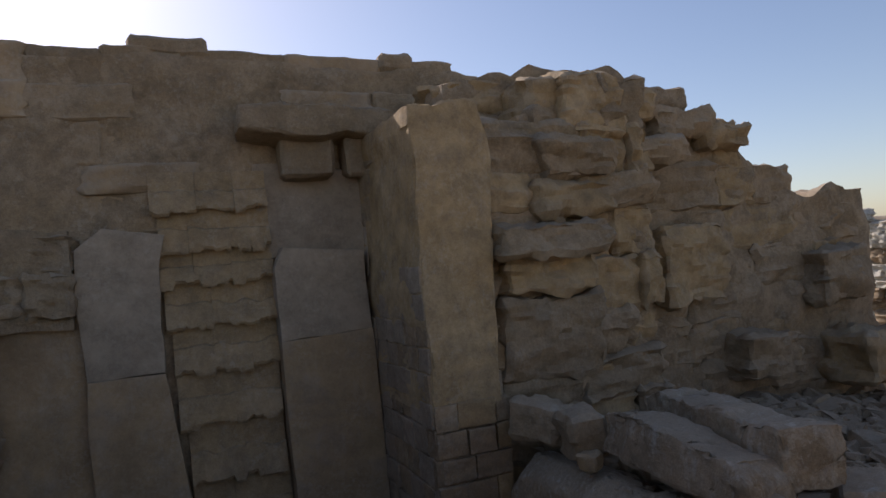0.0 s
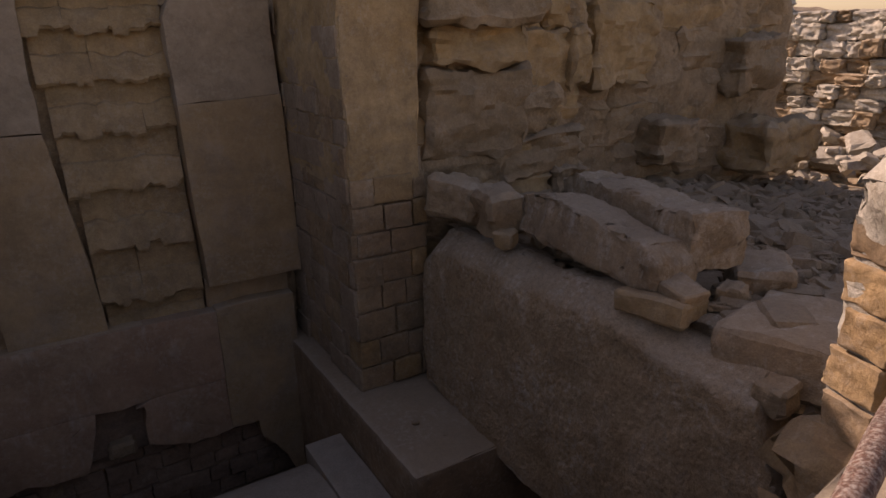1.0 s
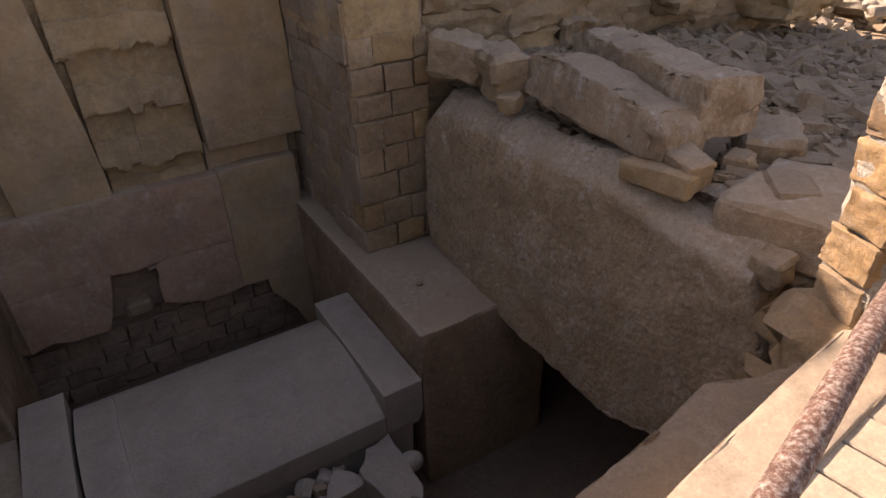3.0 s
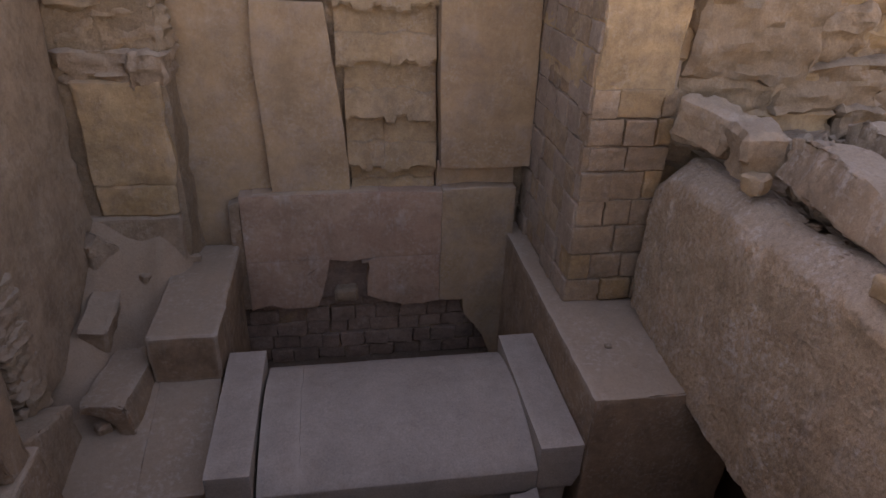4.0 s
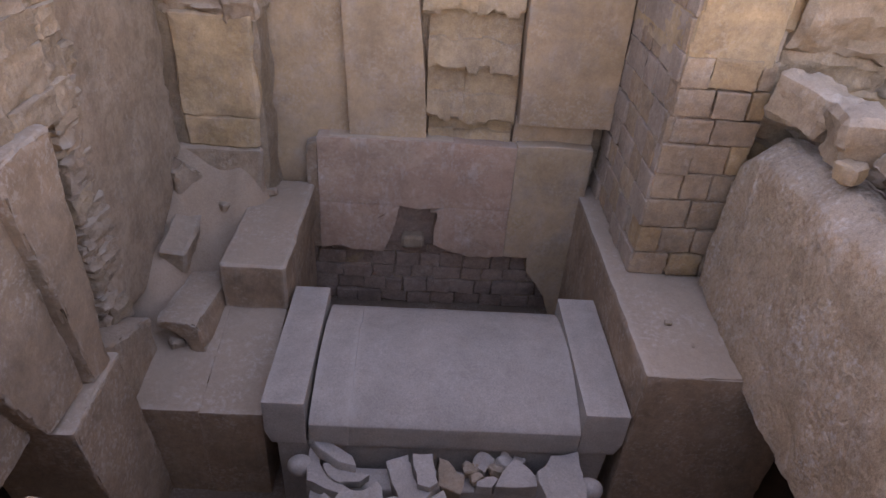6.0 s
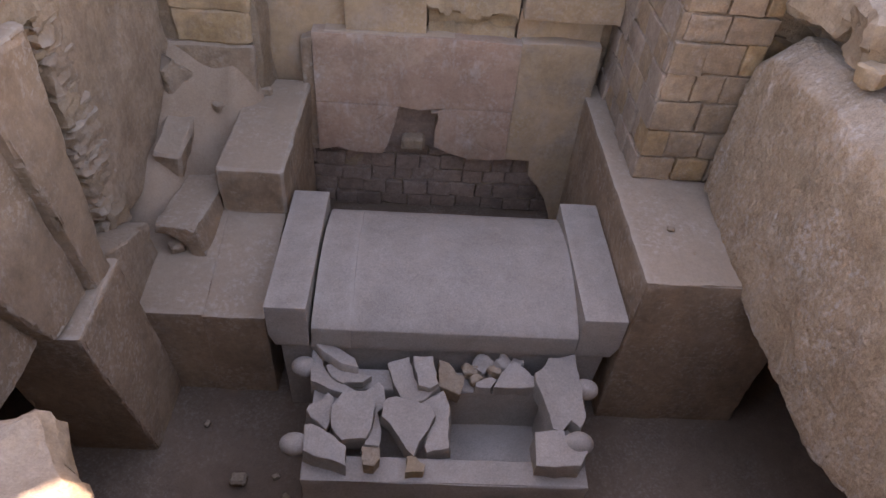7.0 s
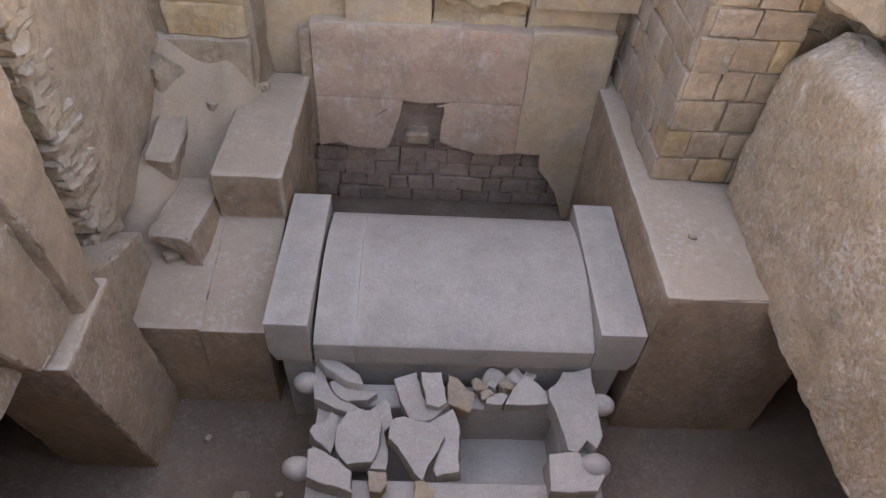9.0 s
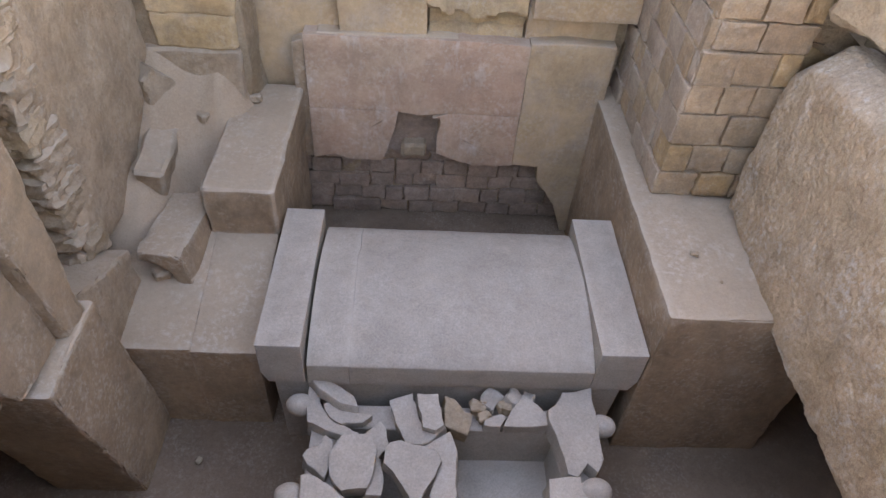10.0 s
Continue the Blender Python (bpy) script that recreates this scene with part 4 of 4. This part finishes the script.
FRAG = [
    ("thin slanting shard of grey granite lid", [(-1.08, 0.1), (-0.98, 0.08), (-0.79, -0.04), (-0.7, -0.12), (-0.66, -0.21), (-0.78, -0.19), (-0.94, -0.08)], 0.07, 1.18, -10, 8),
    ("grey granite lid shard lying flat", [(-0.92, -0.16), (-0.84, -0.14), (-0.55, -0.24), (-0.62, -0.3), (-0.77, -0.31), (-0.87, -0.25)], 0.08, 1.12, 5, 0),
    ("grey granite lid corner piece", [(-1.04, 0.01), (-0.97, -0.03), (-0.92, -0.18), (-0.83, -0.28), (-0.64, -0.35), (-0.69, -0.41), (-0.82, -0.37), (-1.02, -0.29), (-1.04, -0.16)], 0.16, 1.1, 0, 6),
    ("long grey granite lid shard", [(-0.44, -0.12), (-0.26, -0.06), (-0.22, -0.27), (-0.19, -0.33), (-0.03, -0.34), (-0.15, -0.45), (-0.3, -0.47), (-0.39, -0.3)], 0.15, 1.14, 6, -4),
    ("squared grey granite lid fragment", [(-0.24, -0.11), (-0.08, -0.12), (-0.04, -0.36), (-0.1, -0.4), (-0.19, -0.38)], 0.18, 1.23, 8, 0),
    ("jagged pale stone fragment", [(-0.03, -0.08), (0.05, -0.1), (0.12, -0.2), (0.18, -0.21), (0.14, -0.37), (0.06, -0.34), (-0.03, -0.31)], 0.13, 1.13, 8, 4),
    ("wedge of grey granite lid", [(0.57, -0.06), (0.64, -0.11), (0.74, -0.23), (0.72, -0.29), (0.4, -0.3), (0.45, -0.21)], 0.13, 1.13, 10, 0),
    ("long grey granite lid slab with a broken tip", [(0.85, -0.04), (1.09, -0.0), (1.1, -0.55), (1.04, -0.65), (0.98, -0.59), (0.9, -0.69), (0.83, -0.67), (0.78, -0.4), (0.74, -0.28), (0.74, -0.2), (0.8, -0.14)], 0.15, 1.16, 6, 3),
    ("rounded grey granite fragment", [(-0.88, -0.4), (-0.83, -0.44), (-0.83, -0.64), (-0.85, -0.71), (-0.97, -0.62), (-1.02, -0.56), (-1.0, -0.51), (-0.92, -0.48)], 0.16, 1.11, 0, 6),
    ("large grey granite lid fragment", [(-0.76, -0.43), (-0.55, -0.41), (-0.51, -0.51), (-0.52, -0.72), (-0.55, -0.79), (-0.72, -0.81), (-0.81, -0.71), (-0.82, -0.55)], 0.17, 1.15, 8, 0),
    ("heart-shaped grey granite lid fragment", [(-0.42, -0.5), (-0.36, -0.48), (-0.09, -0.53), (-0.05, -0.61), (-0.12, -0.76), (-0.2, -0.91), (-0.26, -0.87), (-0.39, -0.69), (-0.46, -0.64), (-0.45, -0.55)], 0.14, 1.17, 12, 4),
    ("upright-edged grey granite lid fragment", [(-0.18, -0.47), (0.01, -0.38), (0.05, -0.51), (0.05, -0.83), (-0.11, -0.86), (-0.13, -0.81), (-0.05, -0.59), (-0.09, -0.5)], 0.14, 1.1, 6, -8),
    ("dark grey granite wedge", [(-0.6, -0.36), (-0.5, -0.26), (-0.45, -0.3), (-0.41, -0.44), (-0.48, -0.53), (-0.44, -0.69), (-0.46, -0.81), (-0.57, -0.82), (-0.51, -0.62), (-0.51, -0.46)], 0.12, 1.07, 0, 15),
    ("corner block of the broken granite lid", [(-0.99, -0.75), (-0.95, -0.74), (-0.81, -0.79), (-0.68, -0.88), (-0.66, -1.03), (-0.74, -1.0), (-0.9, -0.96), (-0.98, -0.93)], 0.2, 1.17, 4, 4),
    ("small pale stone block", [(-0.58, -0.85), (-0.45, -0.86), (-0.44, -0.94), (-0.48, -1.01), (-0.56, -1.0)], 0.12, 1.12, 0, 0),
    ("small yellowish stone chip", [(-0.26, -0.89), (-0.2, -0.89), (-0.12, -0.96), (-0.13, -1.02), (-0.26, -1.03)], 0.09, 1.09, 0, 0),
    ("corner block of the broken granite lid", [(0.67, -0.73), (0.89, -0.72), (0.89, -0.76), (0.97, -0.75), (1.04, -0.78), (1.04, -0.89), (0.97, -0.99), (0.65, -0.99), (0.66, -0.85)], 0.22, 1.19, 5, -3),
    ("flat grey granite chip", [(0.26, -0.21), (0.4, -0.17), (0.45, -0.2), (0.39, -0.29), (0.26, -0.28)], 0.08, 1.09, 4, 0),
]
for k, (lab, o, th, z, rx, ry) in enumerate(FRAG):
    cx, cy = sum(p[0] for p in o) / len(o), sum(p[1] for p in o) / len(o)
    area = [(x - cx, y - cy) for x, y in o]
    mat = LIME if "pale" in lab else WARM if "yellowish" in lab else GRANITE
    f = part("lid_fragment", plate(ragged(area, 0.007, 0.05, k), th * 1.25, 0, None, 0.045, 0.018, 0.009, k + 101), mat)
    f.matrix_world = pose(cx, cy, z, rx, ry)
    tagged(f, lab, "stone fragment", "smashed lid pieces on the small sarcophagus")
for k, (x, y, z) in enumerate(((-1.1, -0.13, 1.06), (1.15, -0.25, 1.06), (-1.06, -0.83, 1.08), (0.99, -0.8, 1.16))):
    bm = bmesh.new()
    bmesh.ops.create_uvsphere(bm, u_segments=20, v_segments=12, radius=0.085)
    for v in bm.verts:
        v.co.x *= 1.25
    erode(bm, 0.006, k)
    b = part("lid_boss", finish(bm), GRANITE)
    b.location = (x, y, z)
    tagged(b, "rounded granite lifting boss of the broken lid", "stone boss", "lid bosses")
for k, (x, y, s) in enumerate(((0.22, -0.12, 0.1), (0.33, -0.05, 0.12), (0.42, -0.12, 0.1), (0.5, -0.06, 0.12), (0.28, -0.2, 0.08), (0.62, -0.05, 0.09))):
    c = part("stone_chip", rough_box(s * 1.2, s, s * 0.8, s * 0.2, s * 0.22, s * 0.1, k + 130, True, 1.0, s * 0.7), (LIME, GRANITE)[k % 2])
    c.matrix_world = pose(x, y, ZT + 0.03, 10, 12 * (-1) ** k, k * 50)
    tagged(c, "small broken stone chip on the sarcophagus rim", "stone chip", "chips on the rim")
for k, (x, y, s) in enumerate(((-1.59, -0.72, 0.1), (-1.97, -0.21, 0.05), (-1.19, -0.85, 0.05), (-1.3, -0.68, 0.05), (1.75, -0.9, 0.04), (1.78, 0.62, 0.05), (1.9, 0.35, 0.025))):
    c = part("pebble", rough_box(s * 1.3, s, s * 0.7, s * 0.3, s * 0.1, s * 0.2, k + 140), LIME)
    c.matrix_world = pose(x, y, (2.03 if x > 1.5 and y > 0.1 else FLOOR), 0, 0, k * 70)
    tagged(c, "small limestone pebble on dusty stone", "pebble", "pebbles")
